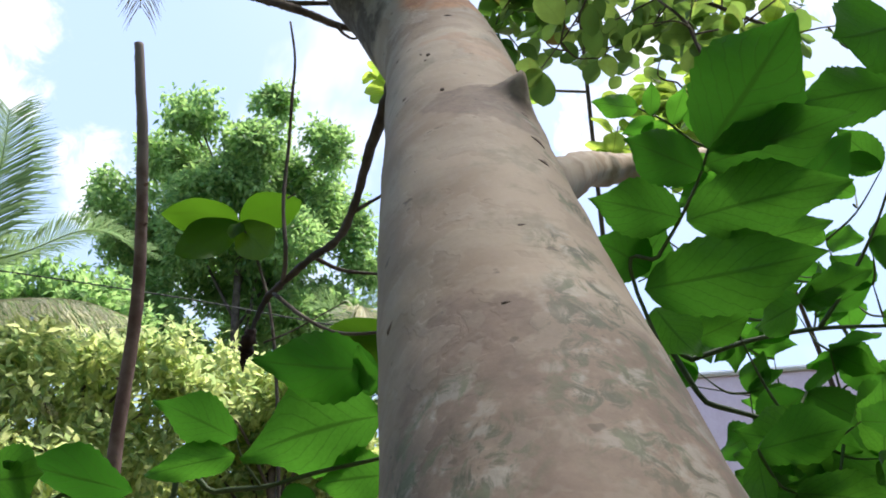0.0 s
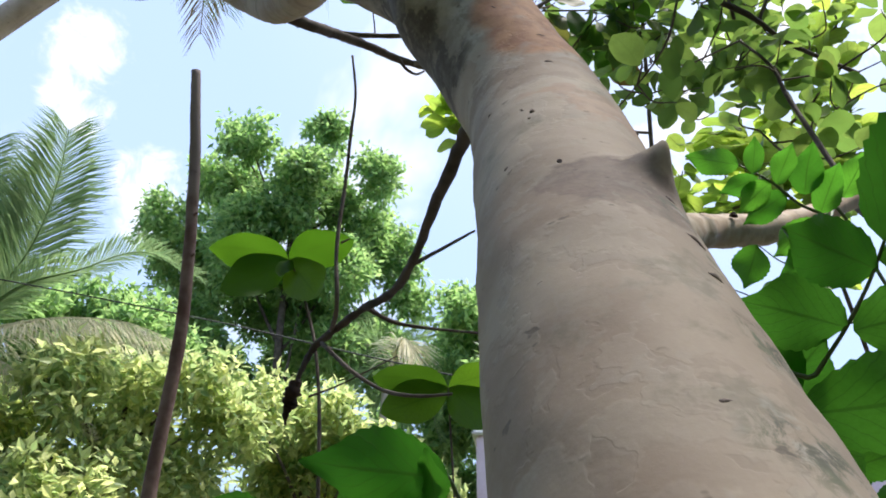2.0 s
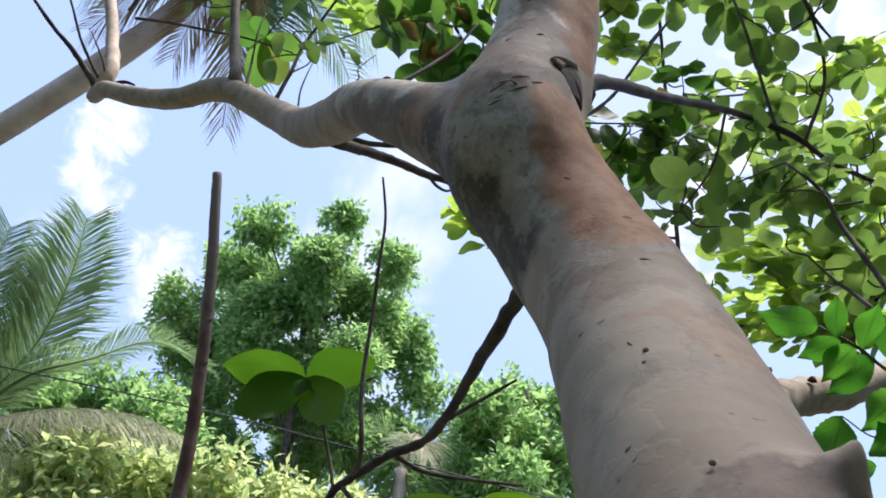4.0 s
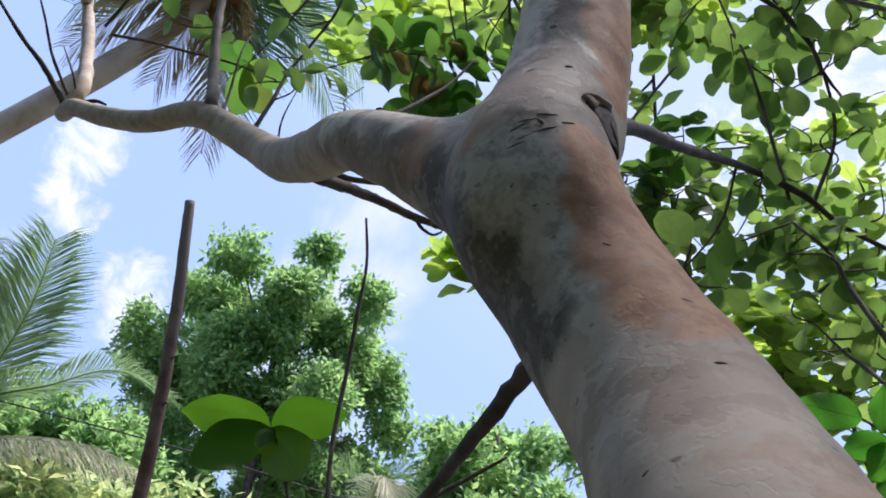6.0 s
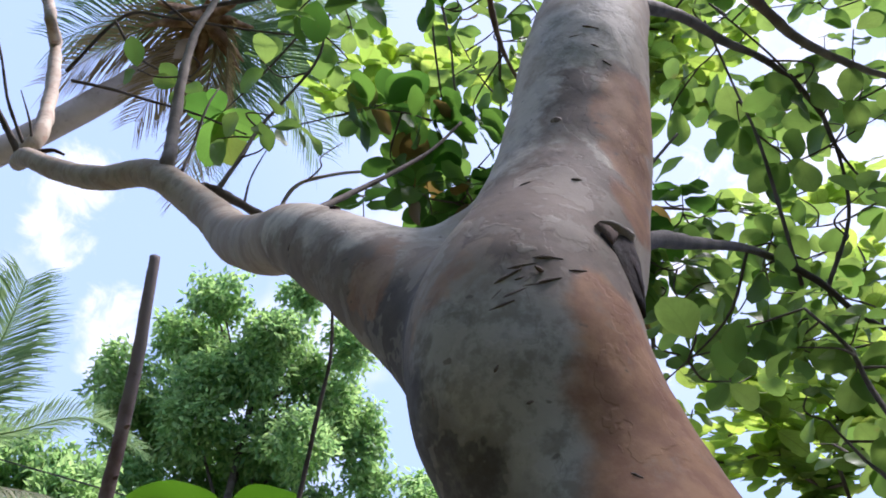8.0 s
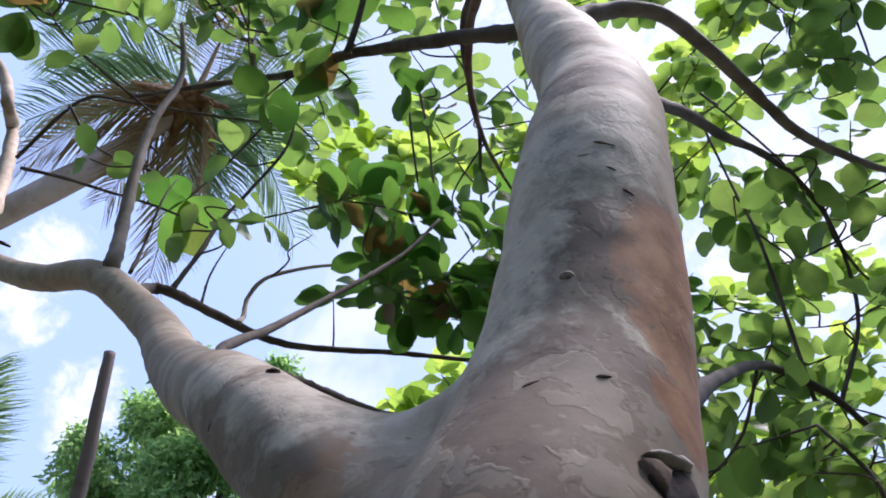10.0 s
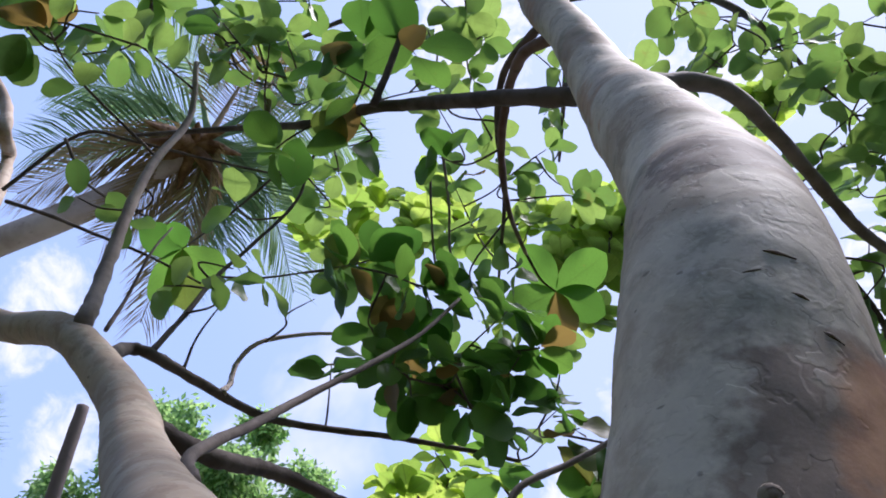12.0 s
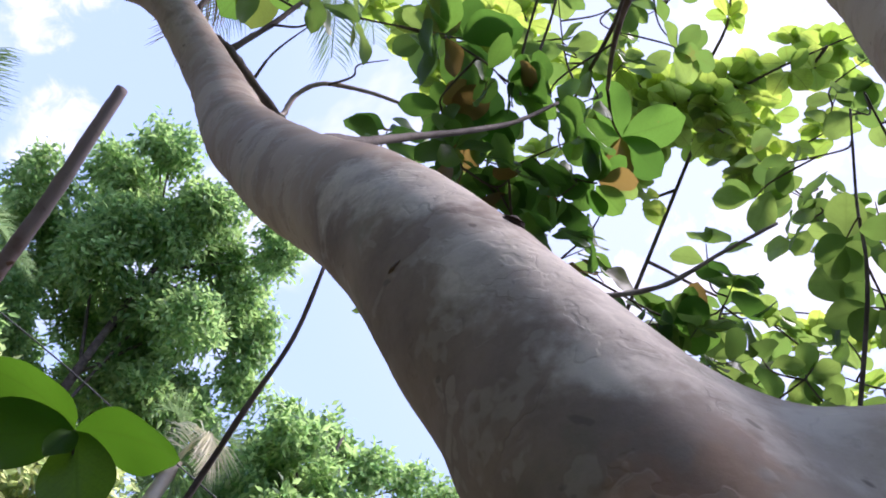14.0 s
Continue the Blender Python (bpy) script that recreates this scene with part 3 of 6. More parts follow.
def torn_piece(name, outline, bulge, mat, seed, label=""):
    """A torn scrap lying on the bark below the stub: an outline in millimetres across and up, domed and lumpy, its rim sunk in the bark."""
    rnd = random.Random(seed)
    w = Vector((0.72, -0.68, 0.12)).normalized()
    u = UP.cross(w).normalized()
    v = w.cross(u)
    mid = Vector((-0.042, 0.781, 2.232))
    cx, cy = (sum(p[k] for p in outline) / len(outline) for k in (0, 1))
    verts, faces, count = [], [], len(outline)
    for share, out in ((1.0, -6.0), (0.97, -0.5), (0.72, bulge * 0.7), (0.38, bulge)):
        for x, y in outline:
            across, high = cx + (x - cx) * share + rnd.uniform(-0.6, 0.6), cy + (y - cy) * share + rnd.uniform(-0.6, 0.6)
            verts.append(mid + (u * across + v * high + w * (out + rnd.uniform(-0.5, 0.5))) / 1000)
    for ring in range(3):
        for k in range(count):
            j = (k + 1) % count
            faces.append((ring * count + k, ring * count + count + k, ring * count + count + j, ring * count + j))
    faces.append(tuple(reversed(range(3 * count, 4 * count))))
    return link(name, mesh_of(name, verts, faces), mat, scar, label)


torn_piece("broken_rim", [(-20, 31), (-14, 36), (-5, 39), (4, 41), (14, 44), (26, 43), (21, 40), (12, 37), (2, 34), (-8, 33)], 4.0, LIP, 60, "pale broken wood rim")
torn_piece("torn_flap", [(-18, 26), (-9, 21), (0, 31), (10, 37), (22, 36), (23, 20), (21, 2), (18, -18), (13, -36), (8, -29), (2, -26), (-3, -14), (-8, -2), (-14, 9), (-21, 18)], 0.8, SCAR, 61, "dark torn bark hanging below a broken stub")
torn_piece("split_wedge", [(-24, 27), (-14, 32), (0, 31), (-3, 24), (-8, 17), (-12, 10), (-17, 17)], 2.2, HEARTWOOD, 62, "tan bare wood under the broken stub")
torn_piece("splinter", [(12, 22), (17, 18), (18, 6), (17, -12), (14, -22), (12, -8), (9, 8)], 2.0, TORN, 63)


def slit(at, normal, lean, length, r):
    """A short dark mark in the bark: a flat-bedded sliver, leaning from level by `lean` degrees."""
    w = Vector(normal).normalized()
    side = UP.cross(w).normalized()
    d = Matrix.Rotation(radians(lean), 3, w) @ side
    p = Vector(at) - w * r * 0.62
    rows = [(*(p - d * length * 0.5), r * 0.25), (*(p - d * length * 0.2 + w * r * 0.1), r), (*(p + d * length * 0.2), r * 0.8), (*(p + d * length * 0.5), r * 0.2)]
    return link("slit", tube("slit", rows, 7, 4, 0.7, at[0] * 90), PIT, trunk)


for at, normal, lean, length, r in (
    # wrinkled crescents in the fork
    ((-0.128, 0.739, 2.176), (-0.20, -0.98, 0.05), 50, 0.018, 0.0014), ((-0.122, 0.738, 2.190), (-0.25, -0.95, 0.19), 35, 0.020, 0.0016), ((-0.112, 0.739, 2.199), (-0.01, -0.99, 0.17), 18, 0.022, 0.0017),
    ((-0.098, 0.741, 2.207), (0.13, -0.98, 0.13), 8, 0.022, 0.0018), ((-0.088, 0.743, 2.205), (0.30, -0.93, 0.20), -25, 0.014, 0.0012), ((-0.118, 0.737, 2.176), (-0.17, -0.97, 0.14), 28, 0.018, 0.0012),
    ((-0.106, 0.737, 2.183), (0.01, -0.99, 0.14), 14, 0.020, 0.0014), ((-0.095, 0.738, 2.188), (0.18, -0.97, 0.16), 25, 0.018, 0.0013), ((-0.114, 0.738, 2.188), (-0.02, -1.00, 0.09), 30, 0.012, 0.0011),
    ((-0.101, 0.738, 2.194), (0.67, -0.40, -0.63), 10, 0.014, 0.0011), ((-0.125, 0.737, 2.167), (-0.26, -0.96, 0.07), 20, 0.016, 0.0011), ((-0.078, 0.745, 2.201), (0.40, -0.89, 0.24), 20, 0.014, 0.0010),
    ((0.070, 0.628, 1.806), (0.88, -0.34, 0.33), 20, 0.016, 0.0024), ((0.050, 0.682, 1.903), (0.73, -0.55, 0.41), -40, 0.018, 0.0016), ((0.063, 0.484, 1.655), (0.66, -0.59, 0.47), -35, 0.014, 0.0016),
    ((0.067, 0.450, 1.609), (0.65, -0.59, 0.48), -45, 0.016, 0.0018), ((0.068, 0.417, 1.569), (0.64, -0.58, 0.51), -30, 0.013, 0.0015), ((0.066, 0.464, 1.625), (0.66, -0.58, 0.47), -50, 0.010, 0.0014),
    ((-0.027, 0.587, 1.808), (-0.34, -0.79, 0.51), -55, 0.009, 0.0012), ((0.001, 0.669, 1.925), (0.09, -0.82, 0.56), 0, 0.010, 0.0012), ((-0.037, 0.524, 1.708), (-0.62, -0.66, 0.43), 60, 0.010, 0.0012),
    ((0.043, 0.326, 1.477), (0.08, -0.79, 0.60), 5, 0.008, 0.0013), ((-0.021, 0.406, 1.566), (-0.57, -0.64, 0.51), 30, 0.010, 0.0012), ((-0.034, 0.330, 1.423), (-0.90, -0.38, 0.21), 70, 0.010, 0.0014),
    ((0.029, 0.277, 1.412), (-0.12, -0.80, 0.59), 12, 0.007, 0.0011), ((-0.021, 0.568, 1.786), (-0.31, -0.76, 0.57), 70, 0.007, 0.0020), ((-0.039, 0.532, 1.717), (-0.64, -0.64, 0.43), 60, 0.010, 0.0018),
    ((-0.127, 0.741, 2.126), (-0.31, -0.93, -0.21), 60, 0.006, 0.0012), ((-0.107, 0.742, 2.106), (-0.12, -0.96, -0.26), 20, 0.007, 0.0012), ((-0.071, 0.777, 2.294), (0.29, -0.91, 0.28), 25, 0.014, 0.0013),
    ((-0.110, 0.781, 2.307), (-0.26, -0.85, 0.47), 35, 0.012, 0.0011), ((-0.003, 0.716, 2.000), (0.26, -0.84, 0.47), -20, 0.010, 0.0013), ((-0.055, 0.637, 1.842), (-0.74, -0.54, 0.39), 40, 0.009, 0.0013),
    ((-0.072, 0.783, 2.315), (0.19, -0.93, 0.32), 15, 0.009, 0.0013), ((-0.164, 0.772, 2.120), (-0.76, -0.55, -0.35), 75, 0.012, 0.0012), ((-0.093, 0.737, 2.129), (0.09, -0.98, -0.16), 30, 0.006, 0.0011),
    ((-0.053, 0.738, 2.064), (0.01, -0.97, 0.24), -25, 0.010, 0.0012), ((-0.042, 0.926, 2.812), (-0.44, -0.78, 0.45), 5, 0.014, 0.0016), ((-0.042, 0.827, 2.527), (0.19, -0.98, 0.09), -25, 0.014, 0.0014),
    ((-0.047, 0.830, 2.561), (0.0, -0.99, 0.12), -15, 0.016, 0.0013), ((-0.063, 0.829, 2.545), (-0.18, -0.97, 0.17), 15, 0.013, 0.0012), ((-0.035, 0.826, 2.503), (0.20, -0.98, 0.08), -30, 0.010, 0.0012),
    ((-0.334, 0.972, 2.393), (-0.82, -0.55, -0.18), 40, 0.010, 0.0012),
):
    slit(at, normal, lean, length, r)


def branch(rows, mat=TWIG, label="", parent=None, rough=0.26, sides=10):
    return link("branch", tube("branch", rows, sides, 7, rough, len(rows) + rows[0][0] * 9), mat, parent or tree, label)


def along(points, r0, r1):
    """Rows with a radius that falls evenly from r0 to r1."""
    k = len(points) - 1
    return [(*p, r0 + (r1 - r0) * i / k) for i, p in enumerate(points)]


BOUGHS = []


def bough(points, r0, r1, mat=TWIG, label=""):
    rows = along(points, r0, r1)
    BOUGHS.append(spline(rows, 6))
    return branch(rows, mat, label)


# upper stem
bough([(-0.02, 1.2, 3.35), (-0.078, 1.274, 3.427), (-0.2, 1.35, 3.52), (-0.468, 1.578, 3.8), (-0.62, 1.69, 3.88), (-0.86, 1.85, 4.06), (-1.25, 2.03, 4.22)], 0.019, 0.006, TWIG, "dark side branch")
bough([(-0.44, 1.48, 3.66), (-0.42, 1.44, 3.78), (-0.41, 1.39, 3.92), (-0.41, 1.31, 4.07)], 0.009, 0.004)
bough([(-0.76, 1.76, 3.97), (-0.79, 1.7, 4.12), (-0.83, 1.61, 4.29), (-0.86, 1.5, 4.44)], 0.010, 0.005, GREY_TWIG)
bough([(-0.0, 1.25, 3.42), (0.07, 1.3, 3.54), (0.21, 1.35, 3.63), (0.37, 1.49, 3.69), (0.53, 1.64, 3.71), (0.64, 1.73, 3.72), (0.88, 1.89, 3.81), (1.17, 2.04, 3.92)], 0.020, 0.008, GREY_TWIG, "grey arching side branch")
bough([(0.0, 1.1, 3.0), (0.22, 1.39, 3.36), (0.38, 1.59, 3.54), (0.59, 1.82, 3.74), (0.75, 1.97, 3.74), (0.83, 2.09, 3.73), (0.9, 2.16, 3.69)], 0.014, 0.004)
bough([(-0.1, 1.34, 3.75), (-0.16, 1.45, 3.85), (-0.18, 1.63, 3.92), (-0.17, 1.82, 3.97), (-0.13, 2.07, 4.09), (-0.06, 2.35, 4.25)], 0.014, 0.006, STICK, "reddish drooping stem")
bough([(-0.12, 1.36, 3.85), (-0.19, 1.55, 3.96), (-0.19, 1.78, 4.06), (-0.15, 2.06, 4.16), (-0.14, 2.33, 4.2), (-0.13, 2.52, 4.22)], 0.010, 0.004)
bough([(-0.12, 1.42, 4.1), (0.0, 1.9, 4.7), (0.05, 2.3, 5.1), (0.1, 2.8, 5.4)], 0.018, 0.006)
bough([(-0.12, 1.4, 4.05), (0.3, 1.6, 4.6), (0.7, 1.9, 5.0), (1.1, 2.3, 5.3)], 0.018, 0.006)
bough([(-0.14, 1.5, 4.4), (-0.4, 1.8, 4.9), (-0.8, 2.1, 5.2), (-1.2, 2.4, 5.4)], 0.018, 0.006)
# crooked limb
B1_ROOT = min((Vector(q[:3]) for q in spline(LIMB, 8)), key=lambda q: (q - Vector((-0.909, 1.739, 3.257))).length)
bough([B1_ROOT, (-0.909, 1.739, 3.257), (-0.95, 1.79, 3.39), (-0.99, 1.82, 3.57), (-1.02, 1.84, 3.75), (-1.04, 1.87, 3.92), (-1.04, 1.9, 4.16), (-1.08, 1.85, 4.36)], 0.019, 0.008, GREY_TWIG, "upright grey branch")
bough([(-1.73, 2.31, 3.81), (-1.7, 2.31, 3.91), (-1.82, 2.43, 4.19), (-1.92, 2.5, 4.44), (-2.02, 2.54, 4.7), (-1.93, 2.36, 4.6), (-2.03, 2.37, 4.8), (-2.19, 2.33, 5), (-2.32, 2.22, 5.25)], 0.030, 0.020, BARK, "pale upright branch")
bough([(-1.73, 2.29, 3.81), (-1.81, 2.21, 3.92), (-1.88, 2.14, 3.99), (-1.96, 2.04, 4.09)], 0.012, 0.006)
branch(along([(-1.71, 2.3, 3.82), (-1.77, 2.19, 3.94), (-1.8, 2.11, 4.05), (-1.83, 2.03, 4.15)], 0.007, 0.003))
branch(along([(-1.69, 2.3, 3.83), (-1.71, 2.25, 3.91), (-1.75, 2.19, 4)], 0.006, 0.002))
branch(along([(-1.66, 2.29, 3.81), (-1.62, 2.3, 3.83), (-1.59, 2.32, 3.83)], 0.010, 0.004), SCAR, "dead broken twig end")
bough([(-0.83, 1.72, 3.13), (-0.92, 1.94, 3.35), (-0.89, 2.001, 3.397), (-0.82, 2.15, 3.45), (-0.71, 2.33, 3.51), (-0.59, 2.44, 3.57), (-0.39, 2.54, 3.64), (-0.18, 2.63, 3.69), (-0.02, 2.71, 3.73)], 0.016, 0.006, TWIG, "long thin dark branch")
bough([(-0.89, 2.001, 3.397), (-0.87, 2.04, 3.56), (-0.86, 2.09, 3.74), (-0.81, 2.1, 3.88), (-0.73, 2.08, 4.06), (-0.71, 2.03, 4.23), (-0.65, 2.01, 4.38)], 0.007, 0.003)
branch(along([(-0.85, 2.11, 3.45), (-0.85, 2.11, 3.56), (-0.82, 2.12, 3.72)], 0.004, 0.0015))
branch(along([(-0.93, 1.86, 3.33), (-0.94, 1.89, 3.45), (-0.94, 1.89, 3.6), (-0.94, 1.92, 3.72)], 0.005, 0.002))
bough([(-0.775, 2.21, 3.472), (-0.81, 2.30, 3.55), (-0.832, 2.394, 3.644), (-0.84, 2.41, 3.73), (-0.8, 2.4, 3.8), (-0.72, 2.43, 3.87), (-0.63, 2.47, 3.93), (-0.51, 2.51, 3.98)], 0.009, 0.005, LIP, "pale grey curved branch")
branch(along([(-0.78, 2.4, 3.81), (-0.73, 2.37, 3.85), (-0.73, 2.35, 3.88), (-0.67, 2.36, 3.96)], 0.004, 0.0015), GREY_TWIG)
bough([(-0.43, 1.24, 2.64), (-0.462, 1.302, 2.712), (-0.459, 1.469, 2.876), (-0.425, 1.568, 3.006), (-0.357, 1.652, 3.15), (-0.29, 1.73, 3.3), (-0.23, 1.78, 3.45)], 0.0085, 0.0035, TWIG, "brown slanting branch")
bough([(-0.69, 1.62, 2.97), (-0.62, 1.71, 2.985), (-0.575, 1.775, 3.01), (-0.545, 1.86, 3.06), (-0.505, 1.935, 3.095), (-0.455, 1.99, 3.108), (-0.41, 2.06, 3.13), (-0.355, 2.10, 3.135), (-0.29, 2.08, 3.09)], 0.018, 0.010, TWIG, "dark bent branch")
bough([(-0.355, 2.10, 3.135), (-0.25, 2.06, 3.10), (-0.12, 2.0, 3.09), (-0.07, 2, 3.18), (0.04, 2.04, 3.28), (0.16, 2.05, 3.39), (0.26, 2.03, 3.53), (0.36, 2, 3.66)], 0.010, 0.004, GREY_TWIG)
branch(along([(-0.40, 2.06, 3.13), (-0.375, 2.08, 3.10), (-0.345, 2.09, 3.085), (-0.32, 2.09, 3.095)], 0.006, 0.003))
branch(along([(-0.35, 2.08, 4.37), (-0.31, 2.18, 4.23), (-0.29, 2.25, 4.11), (-0.23, 2.3, 3.99)], 0.005, 0.003), GREY_TWIG)
branch(along([(-0.38, 2.09, 4.31), (-0.36, 2.17, 4.19), (-0.33, 2.25, 4.06), (-0.29, 2.24, 3.93)], 0.004, 0.003))
branch(along([(-1.52, 2.1, 3.95), (-1.37, 2.09, 3.9), (-1.23, 2.09, 3.85), (-1.06, 2.09, 3.79), (-0.91, 2.13, 3.75)], 0.006, 0.003))
branch(along([(-1.58, 2.13, 4.03), (-1.41, 2.04, 4.21), (-1.24, 2.02, 4.18), (-0.98, 2.04, 4.15), (-0.73, 2.03, 4.1)], 0.006, 0.003))
branch(along([(-1.35, 1.93, 4.04), (-1.28, 2, 3.96), (-1.19, 2.03, 3.92), (-1.08, 2.05, 3.89)], 0.005, 0.003))
# flank branches
bough([(-0.02, 0.92, 2.32), (0.011, 0.963, 2.406), (0.17, 1.33, 2.71), (0.457, 1.859, 3.13), (0.66, 2.04, 3.19), (0.81, 2.18, 3.19), (1.09, 2.4, 3.23)], 0.0115, 0.007, DARK_TWIG, "dark side branch")
bough([(0.012, 0.54, 1.62), (0.055, 0.69, 1.71), (0.125, 0.95, 1.85), (0.2, 1.16, 1.99), (0.262, 1.306, 2.072), (0.35, 1.4, 2.12), (0.45, 1.48, 2.17), (0.56, 1.57, 2.24), (0.71, 1.7, 2.36), (1.02, 1.93, 2.57)], 0.040, 0.020, BARK, "thick pale side branch")
cone_bump("knot", (0.33, 1.34, 2.12), (0.2, -0.4, 0.8), 0.006, 0.004, SCAR, "dark pit on a side branch", 7)
bough([(0.61, 2.02, 3.16), (0.56, 1.95, 3.56), (0.54, 1.98, 3.82), (0.48, 1.95, 4.11)], 0.0055, 0.003)
bough([(0.7, 2.09, 3.2), (0.81, 2.08, 3.47), (0.77, 1.99, 3.72), (0.66, 1.95, 3.93), (0.49, 1.91, 4.14)], 0.006, 0.003)
bough([(0.76, 1.82, 2.36), (0.73, 2.05, 2.87), (0.71, 2.08, 3.02), (0.65, 2.13, 3.17)], 0.008, 0.004)
bough([(0.76, 1.82, 2.36), (0.75, 2.13, 2.71), (0.74, 2.21, 2.8), (0.7, 2.27, 2.93)], 0.007, 0.003)

# dead twig behind the trunk
dead = branch([(-0.05, 0.86, 2.09, 0.015), (-0.11, 1.06, 2.12, 0.0115), (*(-0.173, 1.238, 2.12), 0.0105), (*(-0.25, 1.5, 2.14), 0.0095), (*(-0.32, 1.67, 2.15), 0.010), (*(-0.4, 1.79, 2.17), 0.010),
               (*(-0.49, 1.9, 2.17), 0.010), (*(-0.57, 2, 2.16), 0.009), (*(-0.6, 2.01, 2.11), 0.007), (*(-0.62, 2.02, 2.06), 0.006)], DARK_TWIG, "bare drooping dead branch", rough=0.45)
link("dead_leaf", tube("dead_leaf", [(*(-0.61, 2.02, 2.08), 0.006), (*(-0.62, 2.01, 2.05), 0.020), (*(-0.63, 2.03, 2.02), 0.016), (*(-0.64, 2.03, 2), 0.009), (*(-0.64, 2.04, 1.97), 0.003)], 10, 6, 0.8, 5), SCAR, dead, "shrivelled brown leaf clump")
for rows, r in (
    ([(-0.25, 1.5, 2.13), (-0.19, 1.51, 2.17), (-0.13, 1.52, 2.21)], 0.005),
    ([(-0.4, 1.79, 2.17), (-0.34, 1.81, 2.14), (-0.26, 1.83, 2.13), (-0.13, 1.85, 2.12)], 0.006),
    ([(-0.54, 1.95, 2.15), (-0.44, 1.85, 2.04), (-0.35, 1.79, 1.97), (-0.26, 1.71, 1.93), (-0.19, 1.67, 1.92)], 0.006),
    ([(-0.56, 1.94, 2.01), (-0.49, 1.95, 2.04), (-0.41, 1.95, 2.08), (-0.35, 1.95, 2.11)], 0.003),
    ([(-0.51, 1.92, 2.17), (-0.46, 1.75, 2.16), (-0.47, 1.75, 2.31), (-0.46, 1.75, 2.48), (-0.45, 1.73, 2.61), (-0.44, 1.71, 2.72), (-0.45, 1.69, 2.83)], 0.006),
    ([(-0.46, 1.75, 2.32), (-0.44, 1.75, 2.33)], 0.003),
):
    link("twig", tube("twig", along(rows, r, r * 0.5), 7, 5, 0.25, rows[0][0] * 7), TWIG, dead)

# ---- leaves of the crown ----
LEAF_COUNT = [0]
SINGLE_LEAVES = 290


def whorl(spot, way, rng, count, size, single, hold, mat=None):
    """Leaves round the end of a twig."""
    way = Vector(way).normalized()
    side = way.orthogonal().normalized()
    poses = []
    turn = rng.random() * 6.28
    for k in range(count):
        turn += 2.4 + rng.uniform(-0.3, 0.3)
        out = Matrix.Rotation(turn, 3, way) @ side
        th = radians(rng.uniform(48, 96))
        d = (way * math.cos(th) + out * math.sin(th) + Vector((0, 0, rng.uniform(-0.32, 0.12)))).normalized()
        face = (way * 0.7 + UP * 0.8 + Vector([rng.uniform(-0.55, 0.55) for _ in range(3)]))
        base = Vector(spot) - way * rng.uniform(0.0, 0.05) * (k % 3)
        poses.append(aim(base + d * 0.008, d, face, size * rng.uniform(0.72, 1.15), rng.uniform(0.85, 1.1)))
    if single:
        for k, m in enumerate(poses):
            ob = link("leaf", ROUND[(k + count) % len(ROUND)], None, hold)
            ob.matrix_basis = m
        LEAF_COUNT[0] += count
    else:
        tagged(link("foliage", joined("foliage", ROUND, poses, None), mat or LEAF_FAR, hold), "round green leaves in a whorl", kind="stuff")


def leafy(spots, seed, size=0.135, count=(5, 8), reach=0.9, single=True):
    """Twigs from the nearest bough to each spot, each with a whorl of leaves."""
    rng = random.Random(seed)
    for s in spots:
        pool = np.vstack(BOUGHS)
        s = np.array(s, float) + np.array([rng.uniform(-0.05, 0.05) for _ in range(3)])
        gap = np.linalg.norm(pool[:, :3] - s, axis=1) + 0.35 * np.maximum(0, pool[:, 2] - s[2])
        a = pool[gap.argmin(), :3]
        mid = (a + s) / 2 + np.array([rng.uniform(-0.06, 0.06), rng.uniform(-0.06, 0.06), -0.08 * np.linalg.norm(s - a)])
        way = Vector(s - mid)
        if way.length < 0.02:
            way = Vector((0.1, -0.1, 1))
        r = 0.003 + 0.0022 * min(1.0, float(np.linalg.norm(s - a)))
        twig = link("twig", tube("twig", [(*a, r), (*mid, r * 0.8), (*s, 0.0016)], 6, 5, 0.2, s[0] * 5), TWIG, tree)
        BOUGHS.append(spline([(*a, r), (*mid, r), (*s, r)], 4)[2:7])
        n = rng.randint(*count) + (1 if single else -1)
        whorl(s, way.normalized() + Vector((0, 0, 0.35)), rng, n, (0.95 if single else 0.80) * size * rng.uniform(0.85, 1.15), single and LEAF_COUNT[0] + n <= SINGLE_LEAVES, twig)
        if np.linalg.norm(s - a) > 0.35:
            whorl(mid, way.normalized() + Vector((0, 0, 0.3)), rng, max(2, n - 4), size * 0.8, False, twig)


# near twigs round the long thin branches
leafy([(-0.48, 1.96, 3.71), (-0.43, 2.08, 3.92), (-0.36, 2.07, 3.75), (-0.57, 2.33, 3.76), (-0.47, 2.22, 3.7), (-0.41, 2.17, 3.55), (-0.36, 2.37, 3.67), (-0.26, 2.16, 3.71), (-0.2, 2.27, 3.93), (-0.12, 2.15, 3.85), (-0.16, 2.37, 3.74), (-0.07, 2.21, 3.71), (-0.1, 2.19, 3.51), (-0.25, 2.39, 3.63), (-0.23, 2.04, 3.81), (-0.36, 2.34, 3.81), (-0.28, 2.29, 3.66)], 1, 0.118, (6, 9))
leafy([(0.03, 2.44, 3.82), (-0.13, 2.4, 3.65), (-0.03, 2.63, 3.73), (0.08, 2.45, 3.71), (0.37, 2.47, 3.73), (0.23, 2.44, 3.58), (0.38, 2.67, 3.62), (0.15, 2.58, 3.57), (0.12, 2.53, 3.38), (0.49, 2.53, 3.66), (-0.12, 2.27, 3.69), (0.41, 2.4, 3.77)], 2, 0.122, (5, 8))
